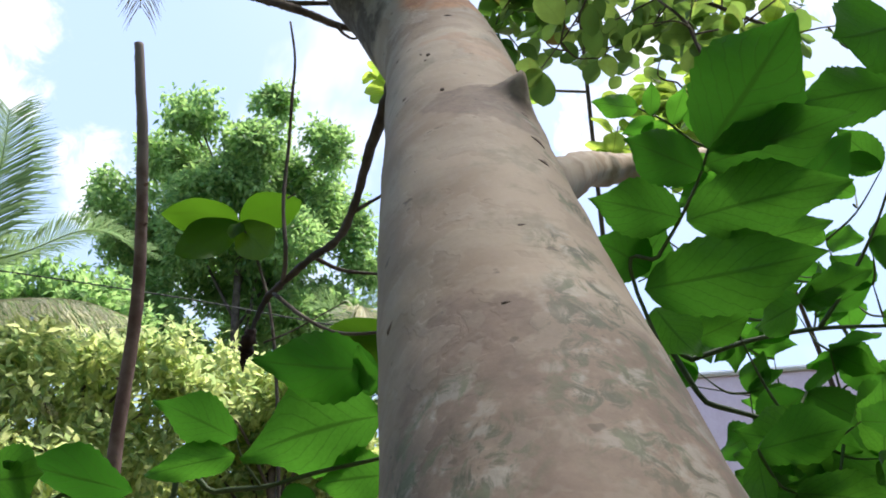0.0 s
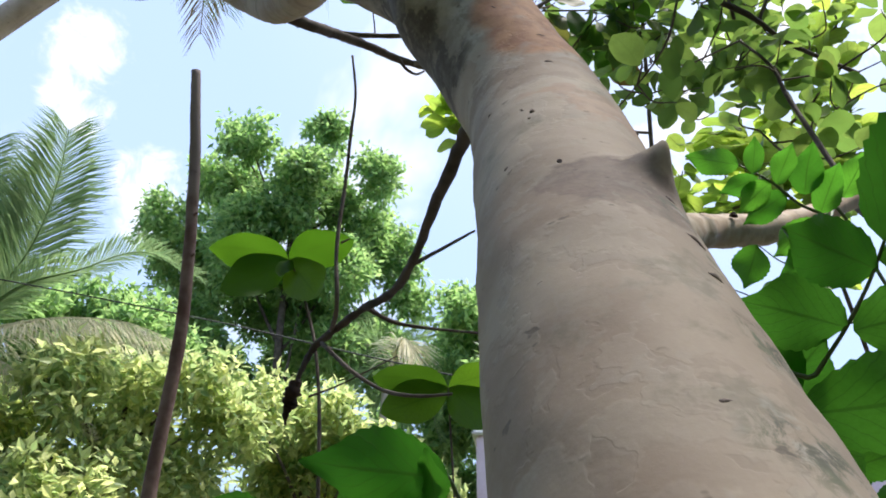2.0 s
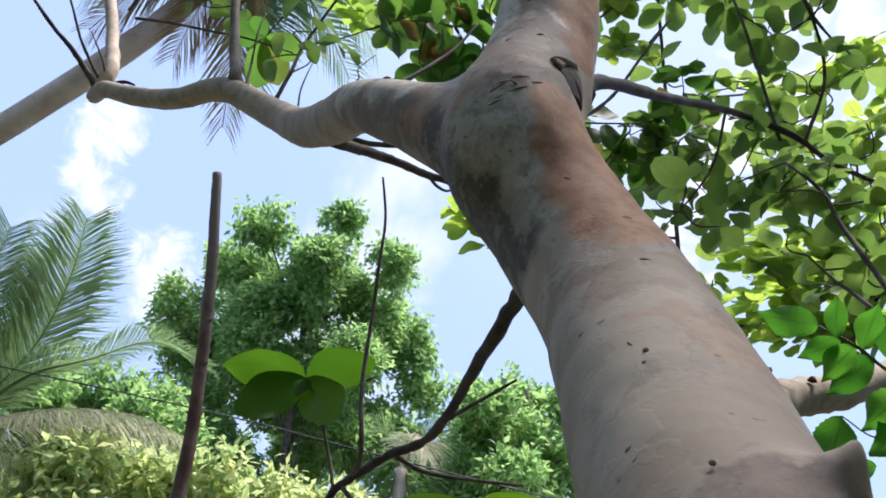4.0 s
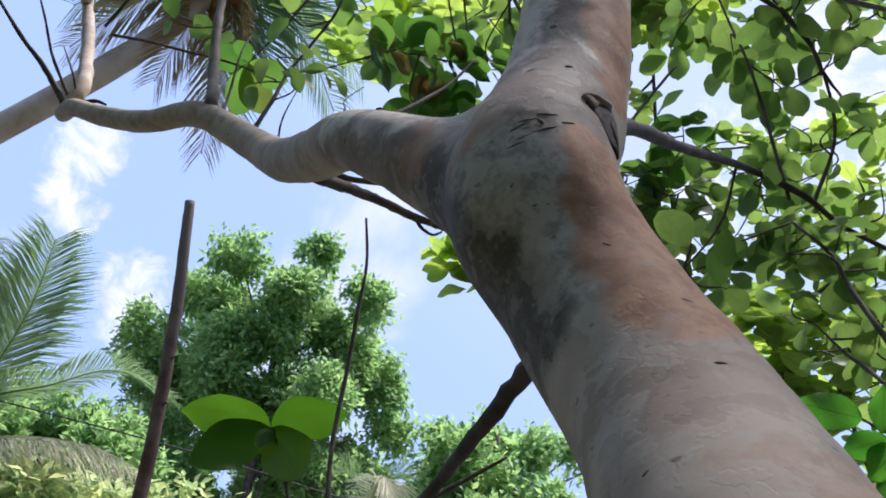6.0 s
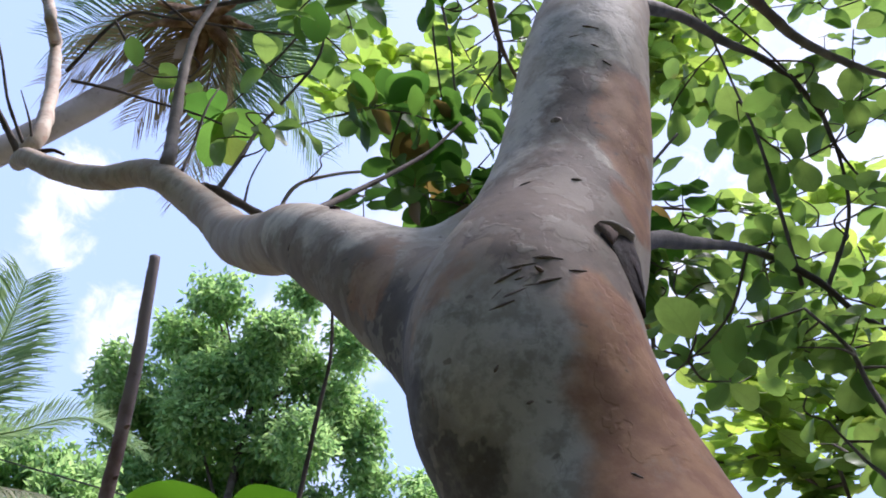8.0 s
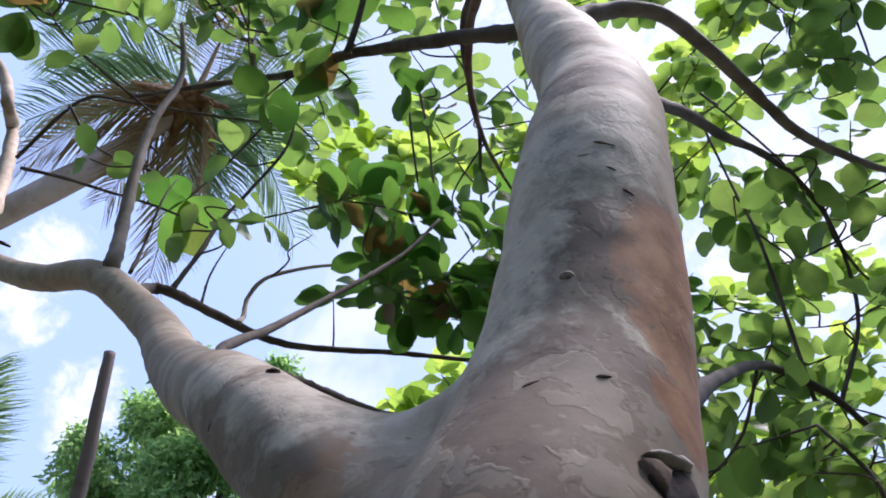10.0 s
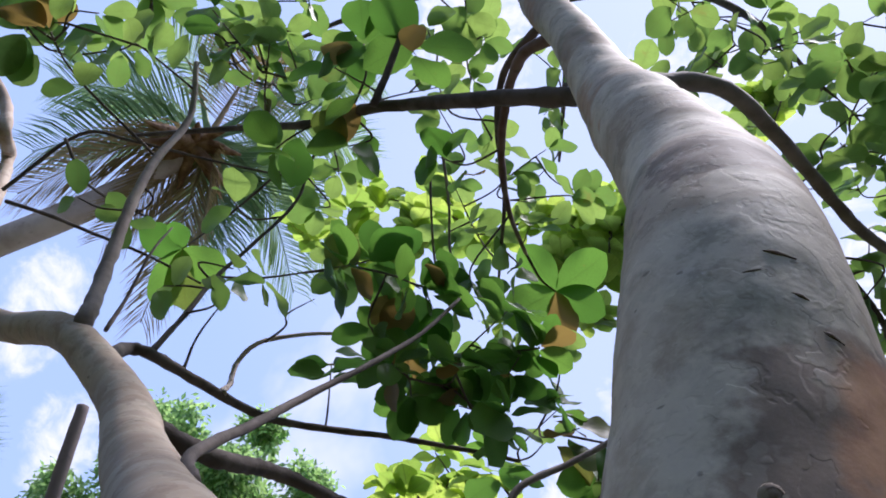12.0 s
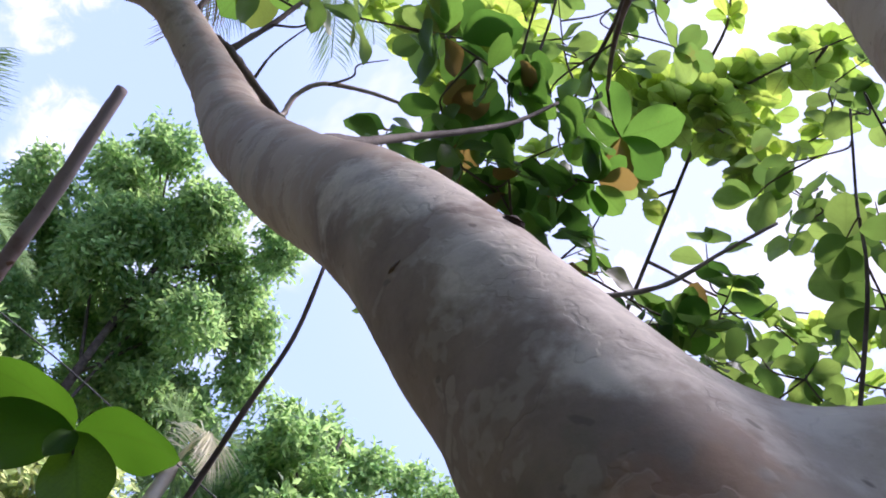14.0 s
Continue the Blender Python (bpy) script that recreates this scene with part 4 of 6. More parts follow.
leafy([(-0.35, 1.42, 3.84), (-0.5, 1.53, 3.99), (-0.57, 1.52, 3.83), (-0.73, 1.57, 4.01), (-0.82, 1.46, 3.88), (-0.72, 1.73, 3.84), (-0.52, 1.68, 3.77), (-0.3, 1.73, 3.96)], 3, 0.115, (4, 7))
leafy([(-1.25, 1.56, 3.99), (-1.27, 1.67, 4.25), (-1.36, 1.57, 4.05), (-1.2, 1.71, 4.38), (-0.93, 2.06, 4.11), (-0.91, 1.79, 4.42)], 4, 0.125, (3, 6))
leafy([(-0.71, 2.17, 4.15), (-0.64, 2.19, 4.29), (-0.35, 2.38, 4.55), (-0.1, 2.19, 4.48), (-0.41, 1.91, 4.45), (-0.32, 1.93, 4.78), (-0.04, 2.23, 4.37), (-0.24, 2.1, 4.81), (0.02, 2.18, 4.54), (-0.11, 2.23, 4.29), (-0.36, 2.5, 4.42), (-0.24, 2.32, 4.35)], 5, 0.12, (5, 8), single=False)
# flank of the crown beyond the trunk
leafy([(0.52, 2, 3.74), (0.63, 1.84, 3.61), (0.84, 1.96, 3.79), (0.7, 2, 3.58), (0.76, 1.88, 3.43), (0.91, 1.94, 3.68), (0.36, 2.41, 3.58), (0.45, 2.27, 3.46), (0.51, 2.24, 3.2), (0.48, 2.47, 3.37), (0.61, 2.38, 3.14), (0.73, 2.38, 3.44), (0.72, 2.29, 3.27), (0.74, 2.16, 3.15), (0.93, 2.37, 3.22)], 6, 0.115, (5, 8), single=False)
leafy([(0.56, 2.47, 3.2), (0.74, 2.73, 3.29), (1.08, 2.8, 3.17), (0.79, 2.73, 3.12), (0.82, 2.59, 2.95), (1.04, 2.84, 2.96), (0.39, 2.51, 3.49), (0.48, 2.1, 4.04), (0.76, 1.91, 3.86), (1.05, 2.05, 4.01), (0.66, 2.25, 3.75), (0.53, 2.34, 3.43), (1.06, 2.28, 3.69)], 7, 0.115, (4, 7), single=False)
leafy([(0.67, 1.74, 4.14), (0.87, 1.76, 4.37), (0.9, 1.77, 4.14), (0.58, 2.1, 4.39), (0.62, 1.77, 4.39), (0.72, 1.6, 4.24), (0.79, 2.31, 4.04), (0.66, 2.23, 3.94), (0.85, 2.15, 3.83), (1.03, 2.19, 4.08), (0.97, 1.95, 4.08), (0.65, 2.26, 3.72), (0.81, 2.49, 3.79), (0.82, 2.44, 3.57), (0.93, 2.49, 3.62), (0.74, 2.45, 3.49), (0.7, 2.45, 3.69), (0.76, 2.28, 4.26)], 8, 0.12, (5, 7), single=False)
leafy([(0.23, 2.1, 2.91), (0.37, 2.33, 3.08), (0.48, 2.16, 2.97), (0.64, 2.33, 3.19), (0.33, 2.03, 3.05), (0.23, 2.3, 3.21), (0.84, 2.08, 3.01), (1.01, 2.36, 3.07), (0.8, 2.33, 2.89)], 9, 0.12, (4, 6), single=False)
leafy([(0.27, 1.98, 4.79), (0.59, 1.97, 5.08), (0.69, 1.8, 4.91), (-0.09, 2.15, 5.24), (-0.31, 2.03, 5.09), (-0.01, 2.07, 4.84), (0.02, 2.4, 5), (-0.18, 2.35, 4.82), (-0.01, 2.63, 5), (0.56, 2.63, 4.62), (0.41, 1.85, 4.93), (-0.51, 2.2, 5.18), (-0.7, 2.08, 5)], 10, 0.125, (4, 7), single=False)
leafy([(0.63, 2.79, 4.01), (0.74, 2.6, 3.88), (0.79, 2.61, 3.71), (0.78, 2.87, 3.89), (0.6, 2.79, 3.8), (1.08, 2.86, 3.89), (0.86, 2.87, 3.71), (0.67, 2.35, 4.13), (0.74, 2.33, 4.27), (0.52, 2.08, 4.32), (0.16, 2.34, 4.6), (0.54, 2, 4.5)], 11, 0.125, (5, 7), single=False)
leafy([(0.57, 1.84, 4.67), (0.55, 1.95, 4.98), (0.39, 1.97, 4.78), (0.77, 2, 5.04), (0.9, 2, 4.75), (0.97, 1.77, 4.61), (1.17, 2.24, 4.62), (0.94, 2.15, 4.55), (0.83, 2.44, 4.8), (1.09, 1.85, 4.56), (0.71, 2.23, 4.89), (0.99, 2.2, 4.29)], 15, 0.125, (5, 8), single=False)
leafy([(-0.56, 2.19, 3.94), (-0.39, 2.57, 3.94), (-0.2, 2.31, 4), (-0.08, 2.58, 4.09), (0.08, 2.44, 3.99), (-0.02, 2.42, 3.78), (-0.22, 2.59, 3.98), (-0.48, 2.46, 3.87), (0.12, 2.76, 3.9), (-0.11, 2.32, 4.18)], 21, 0.12, (5, 7), single=False)
leafy([(-0.87, 1.89, 4.66), (-0.63, 2.04, 4.99), (-0.3, 1.93, 4.86), (-0.74, 2.38, 4.9), (-1.07, 1.99, 4.82), (-1.28, 1.85, 4.58), (-1.56, 2, 4.74), (-1.65, 1.89, 4.5), (-0.23, 2.44, 4.97), (-0.03, 2.26, 4.85), (-0.94, 2.23, 4.53)], 22, 0.12, (4, 7), single=False)
leafy([(0.45, 1.61, 4.49), (0.77, 1.69, 4.67), (0.8, 1.66, 4.46), (0.75, 1.94, 4.67), (0.87, 1.91, 4.42), (0.86, 1.92, 4.2), (0.43, 1.84, 4.75)], 23, 0.115, (4, 6), single=False)
leafy([(0.06, 2.2, 4.44), (0.68, 2.49, 4.42), (0.67, 2.5, 4.16), (0.77, 2.83, 3.93), (0.92, 2.68, 3.68)], 24, 0.12, (4, 6), single=False)
leafy([(-0.74, 1.54, 4.02), (-0.69, 1.61, 4.26), (-0.55, 1.65, 4.11), (-0.46, 1.67, 4.38), (-0.33, 1.68, 4.22), (-0.36, 1.71, 4.03), (-0.69, 1.81, 4.19), (-0.85, 1.68, 4.05)], 27, 0.115, (5, 7), single=False)
leafy([(0.28, 1.54, 4.25), (0.44, 1.71, 4.41), (0.51, 1.55, 4.29), (0.67, 1.73, 4.43), (0.7, 1.56, 4.32), (0.71, 1.62, 4.11), (0.76, 1.83, 4.27), (0.78, 1.79, 4.08), (0.3, 1.69, 4.61)], 28, 0.11, (5, 7), single=False)
leafy([(0.52, 1.97, 3.11), (0.71, 2.15, 3.28), (0.77, 2.05, 3.09), (0.96, 2.2, 3.28), (1.01, 2.07, 3.12), (0.89, 2.03, 2.94), (1.08, 2.26, 3.03), (0.81, 2.15, 3.01), (0.78, 2.35, 3.26), (1.03, 2.28, 2.9), (0.61, 2.15, 2.98)], 29, 0.115, (5, 7), single=False)
leafy([(0.56, 2.06, 3.04), (0.79, 2.28, 3.18), (0.87, 2.18, 2.95), (1.17, 2.29, 3.17), (1.24, 2.11, 3.03), (1.22, 2.01, 2.84)], 30, 0.115, (5, 7), single=False)
leafy([(0.41, 2.25, 3.97), (0.59, 2.31, 4.1), (0.77, 2.37, 4.22), (0.78, 2.26, 4.05), (0.54, 2.33, 4.18), (0.32, 2.35, 3.84), (0.77, 2.39, 3.98), (0.74, 2.57, 3.95), (0.38, 2.52, 3.71), (0.58, 2.61, 3.8), (0.56, 2.42, 3.74), (0.9, 2.42, 3.95), (0.95, 2.59, 3.92), (0.32, 2.58, 3.63)], 33, 0.125, (4, 6), single=False)
leafy([(0.11, 2.48, 3.39), (0.22, 2.56, 3.54), (0.33, 2.58, 3.75), (0.37, 2.42, 3.6), (0.36, 2.66, 3.54), (0.45, 2.42, 3.49), (0.57, 2.46, 3.68), (0.75, 2.67, 3.69), (0.73, 2.4, 3.65), (0.8, 2.41, 3.88), (0.43, 2.51, 3.38), (0.64, 2.62, 3.5), (0.88, 2.7, 3.65), (0.24, 2.6, 3.37)], 34, 0.13, (5, 7), single=False)
leafy([(-1.2, 1.47, 3.86), (-1.2, 1.53, 4.02), (-1.3, 1.69, 4.07), (-1.03, 1.51, 3.94), (-0.94, 1.58, 4.08), (-0.76, 1.52, 3.84), (-0.74, 1.57, 4.0), (-1.04, 1.97, 3.81), (-0.81, 1.92, 3.56), (-0.95, 2.04, 3.64), (-0.74, 1.85, 3.53), (-1.13, 1.84, 3.73), (-0.74, 1.73, 4.06)], 35, 0.105, (3, 5), single=False)
# broad leaves spread round the end of one twig


def broad_sprig(hub, leaves, face):
    hub, boughs = Vector(hub), np.vstack(BOUGHS)
    root = Vector(boughs[np.linalg.norm(boughs[:, :3] - np.array(hub), axis=1).argmin(), :3])
    twig = link("twig", tube("twig", [(*root, 0.005), (*((root + hub) / 2 - Vector((0, 0, 0.03))), 0.004), (*hub, 0.002)], 7, 6, 0.3, 4), TWIG, tree)
    for k, (way, size) in enumerate(leaves):
        ob = link("leaf", ROUND[k], None, twig)
        ob.matrix_basis = aim(hub, way, face, size, 0.92)


broad_sprig((0.051, 2.47, 4.219), (((-0.65, -0.57, 0.52), 0.187), ((0.77, -0.51, 0.42), 0.200), ((-0.85, 0.21, -0.51), 0.207), ((0.31, 0.45, -0.85), 0.163), ((0.96, 0.04, -0.32), 0.175)), (0.01, 0.72, 0.79))
broad_sprig((-1.218, 2.559, 4.318), (((-0.35, 0.73, -0.59), 0.225), ((0.15, 0.72, -0.68), 0.214), ((-0.18, -0.91, 0.37), 0.107), ((0.88, 0.18, -0.43), 0.199), ((-0.95, 0.04, 0.30), 0.174)), (-0.06, 0.76, 0.65))
# top of the crown, over the trunk: unseen, added to shade trunk and shrub
for points in ([(-0.14, 1.5, 4.4), (0.25, 0.9, 4.9), (0.55, 0.2, 5.1), (0.7, -0.6, 5.1)], [(-0.15, 1.48, 4.3), (-0.5, 1.0, 4.8), (-0.8, 0.3, 5.0), (-0.9, -0.4, 5.0)],
               [(-0.12, 1.6, 4.75), (0.6, 1.1, 5.1), (1.2, 0.8, 5.3), (1.8, 0.5, 5.2)], [(-0.1, 1.65, 4.9), (0.0, 0.9, 5.4), (0.0, 0.2, 5.6), (-0.1, -0.5, 5.6)]):
    bough(points, 0.016, 0.006)
rng = random.Random(5)
leafy([(rng.uniform(-1.6, 2.2), rng.uniform(-2.0, 1.25), rng.uniform(4.6, 5.7)) for _ in range(50)], 14, 0.15, (7, 9), single=False)
shade = [(rng.uniform(1.05, 2.0), rng.uniform(0.5, 1.4), rng.uniform(4.4, 5.2)) for _ in range(24)]
leafy(shade, 31, 0.18, (8, 9), single=False)
leafy([(rng.uniform(0.9, 2.5), rng.uniform(0.3, 2.0), rng.uniform(4.6, 5.6)) for _ in range(34)], 25, 0.16, (7, 9), single=False)
# ---- stick, sapling and shrubs near by ----
stick = thing("stick", "upright bare brown wooden pole with a cut top", "pole", (-1.60, 3.40, 0.0))
link("shaft", tube("shaft", [(-1.60, 3.40, -0.1, 0.036), (-1.59, 3.40, 1.0, 0.034), (-1.577, 3.372, 2.101, 0.031), (-1.532, 3.326, 2.764, 0.028), (-1.52, 3.19, 3.426, 0.0255), (-1.526, 3.094, 3.766, 0.0235), (-1.536, 3.048, 3.972, 0.022)], 14, 8, 0.12, 2), POLE, stick)
for at, way in (((-1.524, 3.26, 3.09), (0.9, -0.4, 0.4)), ((-1.555, 3.35, 2.4), (-0.9, -0.3, 0.3)), ((-1.52, 3.22, 3.28), (0.8, -0.5, 0.2))):
    p, w = Vector(at), Vector(way).normalized()
    link("twig_stub", tube("twig_stub", [(*(p + w * 0.015), 0.010), (*(p + w * 0.032), 0.007), (*(p + w * 0.042), 0.004)], 8, 3, 0.3, 1), STICK, stick)

HUB = Vector((-0.874, 2.665, 2.756))
sapling = thing("sapling", "slender sapling with four broad light green leaves", "sapling", (-0.62, 2.58, 0.0))
link("stem", tube("stem", [(-0.62, 2.58, -0.05, 0.008), (-0.66, 2.60, 1.2, 0.007), (-0.71, 2.62, 2.2, 0.006), (-0.80, 2.65, 2.6, 0.005), (*HUB, 0.003)], 9, 8, 0.2, 3), TWIG, sapling)
SAP_LEAF = [blade("sapling_leaf", 0.62, 1.05, 0.15, -0.12, 0.50, 0.04, 14, 40 + k, full=0.64) for k in range(2)]
SAP = leaf_material("sapling_leaf", (0.026, 0.075, 0.012, 1), (0.045, 0.11, 0.016, 1), (0.15, 0.30, 0.014, 1), 0.56, ribs=0.4)
for b in SAP_LEAF:
    b.materials.append(SAP)
UMBRELLA = (((-0.95, -0.15, 0.45), (0.05, 0.62, 0.80), 0.25), ((0.95, -0.15, 0.45), (-0.05, 0.62, 0.80), 0.25),
            ((-0.85, 0.00, -0.50), (0.15, 0.92, 0.35), 0.25), ((0.62, 0.00, -0.78), (-0.25, 0.92, 0.30), 0.26), ((0.05, -0.7, -0.45), (0, 0.5, 0.8), 0.10))
for k, (way, face, size) in enumerate(UMBRELLA):
    ob = link("leaf", SAP_LEAF[k % 2], None, sapling)
    ob.matrix_basis = aim(HUB, way, face, size)
LOW_HUB = Vector((-0.338, 3.045, 2.392))
seedling = thing("sapling", "small sapling with broad light green leaves", "sapling", (LOW_HUB.x + 0.1, LOW_HUB.y + 0.05, 0.0))
link("stem", tube("stem", [(LOW_HUB.x + 0.1, LOW_HUB.y + 0.05, -0.05, 0.007), (LOW_HUB.x + 0.05, LOW_HUB.y + 0.03, LOW_HUB.z * 0.6, 0.006), (*LOW_HUB, 0.003)], 9, 8, 0.2, 5), TWIG, seedling)
for k, (way, face, size) in enumerate(UMBRELLA[:4]):
    ob = link("leaf", SAP_LEAF[(k + 1) % 2], None, seedling)
    ob.matrix_basis = aim(LOW_HUB, (way[0], way[1], way[2] * 0.8), face, size * 1.05)


def shrub(label, foot, stems, leaves, seed):
    """A broad-leaved shrub: stems from its foot, and single blades given by stalk and tip."""
    rng = random.Random(seed)
    s = thing("shrub", label, "shrub", foot, "broad-leaved shrubs")
    for rows, r in stems:
        link("stem", tube("stem", along(rows, r, r * 0.5), 8, 6, 0.15, rows[0][0]), STEM, s)
    for k, (a, b, wide, tilt) in enumerate(leaves):
        a, b = Vector(a), Vector(b)
        ob = link("leaf", OVAL[k % len(OVAL)], None, s)
        ob.matrix_basis = aim(a, b - a, Vector((tilt, 0.88, 0.42)) + Vector([rng.uniform(-0.22, 0.22) for _ in range(3)]), (b - a).length * 1.03, wide / 0.59)
    return s


STEM = plain("green_stem", (0.05, 0.09, 0.02, 1), (0.10, 0.13, 0.05, 1), 60.0, 0.6)
shrub("shrub with large toothed dark green leaves beside the trunk", (0.34, 0.72, 0.0), [
    ([(0.34, 0.72, -0.05), (0.34, 0.72, 0.7), (0.27, 0.70, 1.2), (0.165, 0.677, 1.569), (0.188, 0.664, 1.6), (0.213, 0.649, 1.633), (0.232, 0.635, 1.664), (0.245, 0.623, 1.692)], 0.0026),
    ([(0.34, 0.72, 0.7), (0.222, 0.878, 1.55), (0.252, 0.875, 1.559), (0.323, 0.871, 1.576), (0.403, 0.871, 1.584), (0.485, 0.876, 1.583)], 0.0042),
    ([(0.403, 0.871, 1.584), (0.439, 0.852, 1.628), (0.475, 0.828, 1.683), (0.498, 0.807, 1.73)], 0.003),
    ([(0.34, 0.72, 0.7), (0.226, 0.866, 1.529), (0.26, 0.877, 1.508), (0.31, 0.888, 1.492), (0.367, 0.9, 1.474), (0.416, 0.914, 1.449)], 0.0042),
], [
    ((0.244, 0.623, 1.692), (0.333, 0.561, 1.785), 0.80, 0.1), ((0.24, 0.629, 1.678), (0.374, 0.603, 1.701), 0.46, -0.1), ((0.218, 0.651, 1.63), (0.361, 0.623, 1.657), 0.44, 0.1),
    ((0.239, 0.632, 1.671), (0.157, 0.594, 1.696), 0.50, 0.0), ((0.214, 0.65, 1.632), (0.124, 0.615, 1.648), 0.58, 0.2), ((0.172, 0.676, 1.572), (0.337, 0.657, 1.583), 0.47, 0.0),
    ((0.172, 0.698, 1.595), (0.194, 0.66, 1.632), 0.75, 0.2), ((0.189, 0.722, 1.57), (0.216, 0.729, 1.512), 0.80, 0.0), ((0.183, 0.688, 1.596), (0.127, 0.65, 1.623), 0.80, 0.1),
    ((0.493, 0.714, 1.807), (0.364, 0.696, 1.784), 0.50, 0.0), ((0.498, 0.685, 1.869), (0.415, 0.676, 1.832), 0.95, 0.0), ((0.357, 0.742, 1.686), (0.419, 0.7, 1.735), 0.60, 0.0),
    ((0.31, 0.757, 1.649), (0.39, 0.736, 1.655), 0.50, 0.0), ((0.241, 0.797, 1.558), (0.298, 0.772, 1.571), 0.60, 0.0), ((0.359, 0.806, 1.436), (0.248, 0.773, 1.446), 0.50, 0.0),
    ((0.455, 0.848, 1.475), (0.378, 0.825, 1.467), 0.80, 0.0), ((0.432, 0.824, 1.406), (0.303, 0.797, 1.403), 0.45, 0.0), ((0.286, 0.821, 1.397), (0.253, 0.788, 1.416), 0.90, 0.0),
    ((0.378, 0.861, 1.392), (0.289, 0.816, 1.43), 0.45, 0.0),
], 5)
shrub("slender shrub with pointed light green leaves on arching stems", (0.78, 1.4, 0.0), [
    ([(0.78, 1.4, -0.05), (0.76, 1.38, 1.2), (0.57, 1.44, 2.1), (0.48, 1.33, 2.1), (0.43, 1.31, 2.12), (0.38, 1.27, 2.14), (0.33, 1.26, 2.17)], 0.004),
    ([(0.64, 1.53, 2.01), (0.46, 1.41, 1.93), (0.41, 1.38, 1.91), (0.357, 1.351, 1.882), (0.293, 1.336, 1.851)], 0.003),
    ([(0.41, 1.38, 1.91), (0.37, 1.36, 1.93), (0.34, 1.34, 1.96), (0.307, 1.335, 1.977)], 0.002),
    ([(0.41, 1.38, 1.91), (0.41, 1.39, 1.87), (0.41, 1.4, 1.81)], 0.002),
    ([(0.57, 1.44, 2.1), (0.51, 1.4, 2.06), (0.42, 1.38, 2.04), (0.36, 1.34, 2.06)], 0.002),
], [
    ((0.33, 1.26, 2.17), (0.25, 1.27, 2.2), 0.62, 0.1), ((0.35, 1.26, 2.15), (0.36, 1.24, 2.21), 0.50, 0.0), ((0.36, 1.27, 2.15), (0.3, 1.29, 2.13), 0.50, 0.1),
    ((0.38, 1.27, 2.14), (0.32, 1.29, 2.1), 0.50, 0.0), ((0.41, 1.29, 2.13), (0.33, 1.3, 2.08), 0.50, 0.0), ((0.39, 1.28, 2.14), (0.42, 1.25, 2.2), 0.55, 0.0),
    ((0.44, 1.3, 2.13), (0.45, 1.27, 2.21), 0.60, 0.1), ((0.47, 1.33, 2.11), (0.5, 1.29, 2.18), 0.60, 0.0), ((0.47, 1.34, 2.1), (0.38, 1.34, 2.04), 0.52, 0.0),
    ((0.48, 1.35, 2.06), (0.39, 1.36, 2.01), 0.60, 0.1), ((0.36, 1.34, 2.06), (0.33, 1.35, 1.98), 0.62, 0.0), ((0.4, 1.36, 1.99), (0.35, 1.36, 1.98), 0.50, 0.2),
    ((0.52, 1.35, 2.15), (0.56, 1.3, 2.21), 0.60, 0.0), ((0.54, 1.41, 2.1), (0.46, 1.39, 1.99), 0.60, 0.0),
], 8)
SMALL = [(0.28, 0.97, 1.57), (0.36, 1.06, 1.65), (0.35, 1.01, 1.55), (0.42, 1.1, 1.62), (0.43, 1, 1.65), (0.43, 0.92, 1.66), (0.51, 1.02, 1.68), (0.51, 0.94, 1.66), (0.45, 1.07, 1.74), (0.48, 0.97, 1.74), (0.5, 0.89, 1.7), (0.51, 1.06, 1.6), (0.5, 1, 1.54), (0.4, 0.95, 1.53), (0.41, 1.08, 1.54), (0.35, 1.03, 1.5), (0.37, 1.11, 1.66), (0.53, 0.98, 1.63), (0.44, 0.95, 1.58), (0.32, 1.09, 1.66), (0.39, 0.96, 1.72), (0.55, 1, 1.82), (0.55, 0.91, 1.81)]
LOW = [(0.26, 0.72, 1.42), (0.33, 0.79, 1.45), (0.36, 0.72, 1.44), (0.41, 0.81, 1.42), (0.34, 0.78, 1.4), (0.29, 0.73, 1.38), (0.28, 0.83, 1.41), (0.36, 0.75, 1.38), (0.29, 0.82, 1.59), (0.34, 0.74, 1.57)]
bush = thing("shrub", "leafy shrub with small pointed green leaves", "shrub", (0.75, 1.1, 0.0), "broad-leaved shrubs")
rng = random.Random(77)
link("stem", tube("stem", [(0.75, 1.1, -0.05, 0.012), (0.7, 1.05, 0.9, 0.009), (0.62, 0.98, 1.35, 0.006), (0.6, 1.0, 1.7, 0.003)], 8, 7, 0.15, 1), STEM, bush)
pool = spline([(0.75, 1.1, 0.2), (0.7, 1.05, 0.9), (0.62, 0.98, 1.35), (0.6, 1.0, 1.7)], 6)
for spots, size in ((sorted(SMALL, key=lambda q: abs(q[0] - 0.62) + abs(q[2] - 1.4)), 0.072), (LOW, 0.085)):
    for s in spots:
        s = Vector(s)
        gap = np.linalg.norm(pool - np.array(s), axis=1)
        root = Vector(pool[gap.argmin()])
        stalk = link("stem", tube("stem", [(*root, 0.0018), (*((root + s) / 2 - Vector((0, 0, 0.012))), 0.0014), (*s, 0.0007)], 6, 4, 0.2, s.x), STEM, bush)
        pool = np.vstack([pool, [np.array(root.lerp(s, 0.5)), np.array(s)]])
        for k in range(rng.randint(1, 3)):
            d = Vector((rng.uniform(-1, 1), rng.uniform(-0.5, 0.4), rng.uniform(-0.5, 0.5))).normalized()
            ob = link("leaf", OVAL[k % 4], None, stalk)
            ob.matrix_basis = aim(s, d, (rng.uniform(-0.5, 0.5), 0.7, 0.6), size * rng.uniform(0.75, 1.2), rng.uniform(0.85, 1.1))

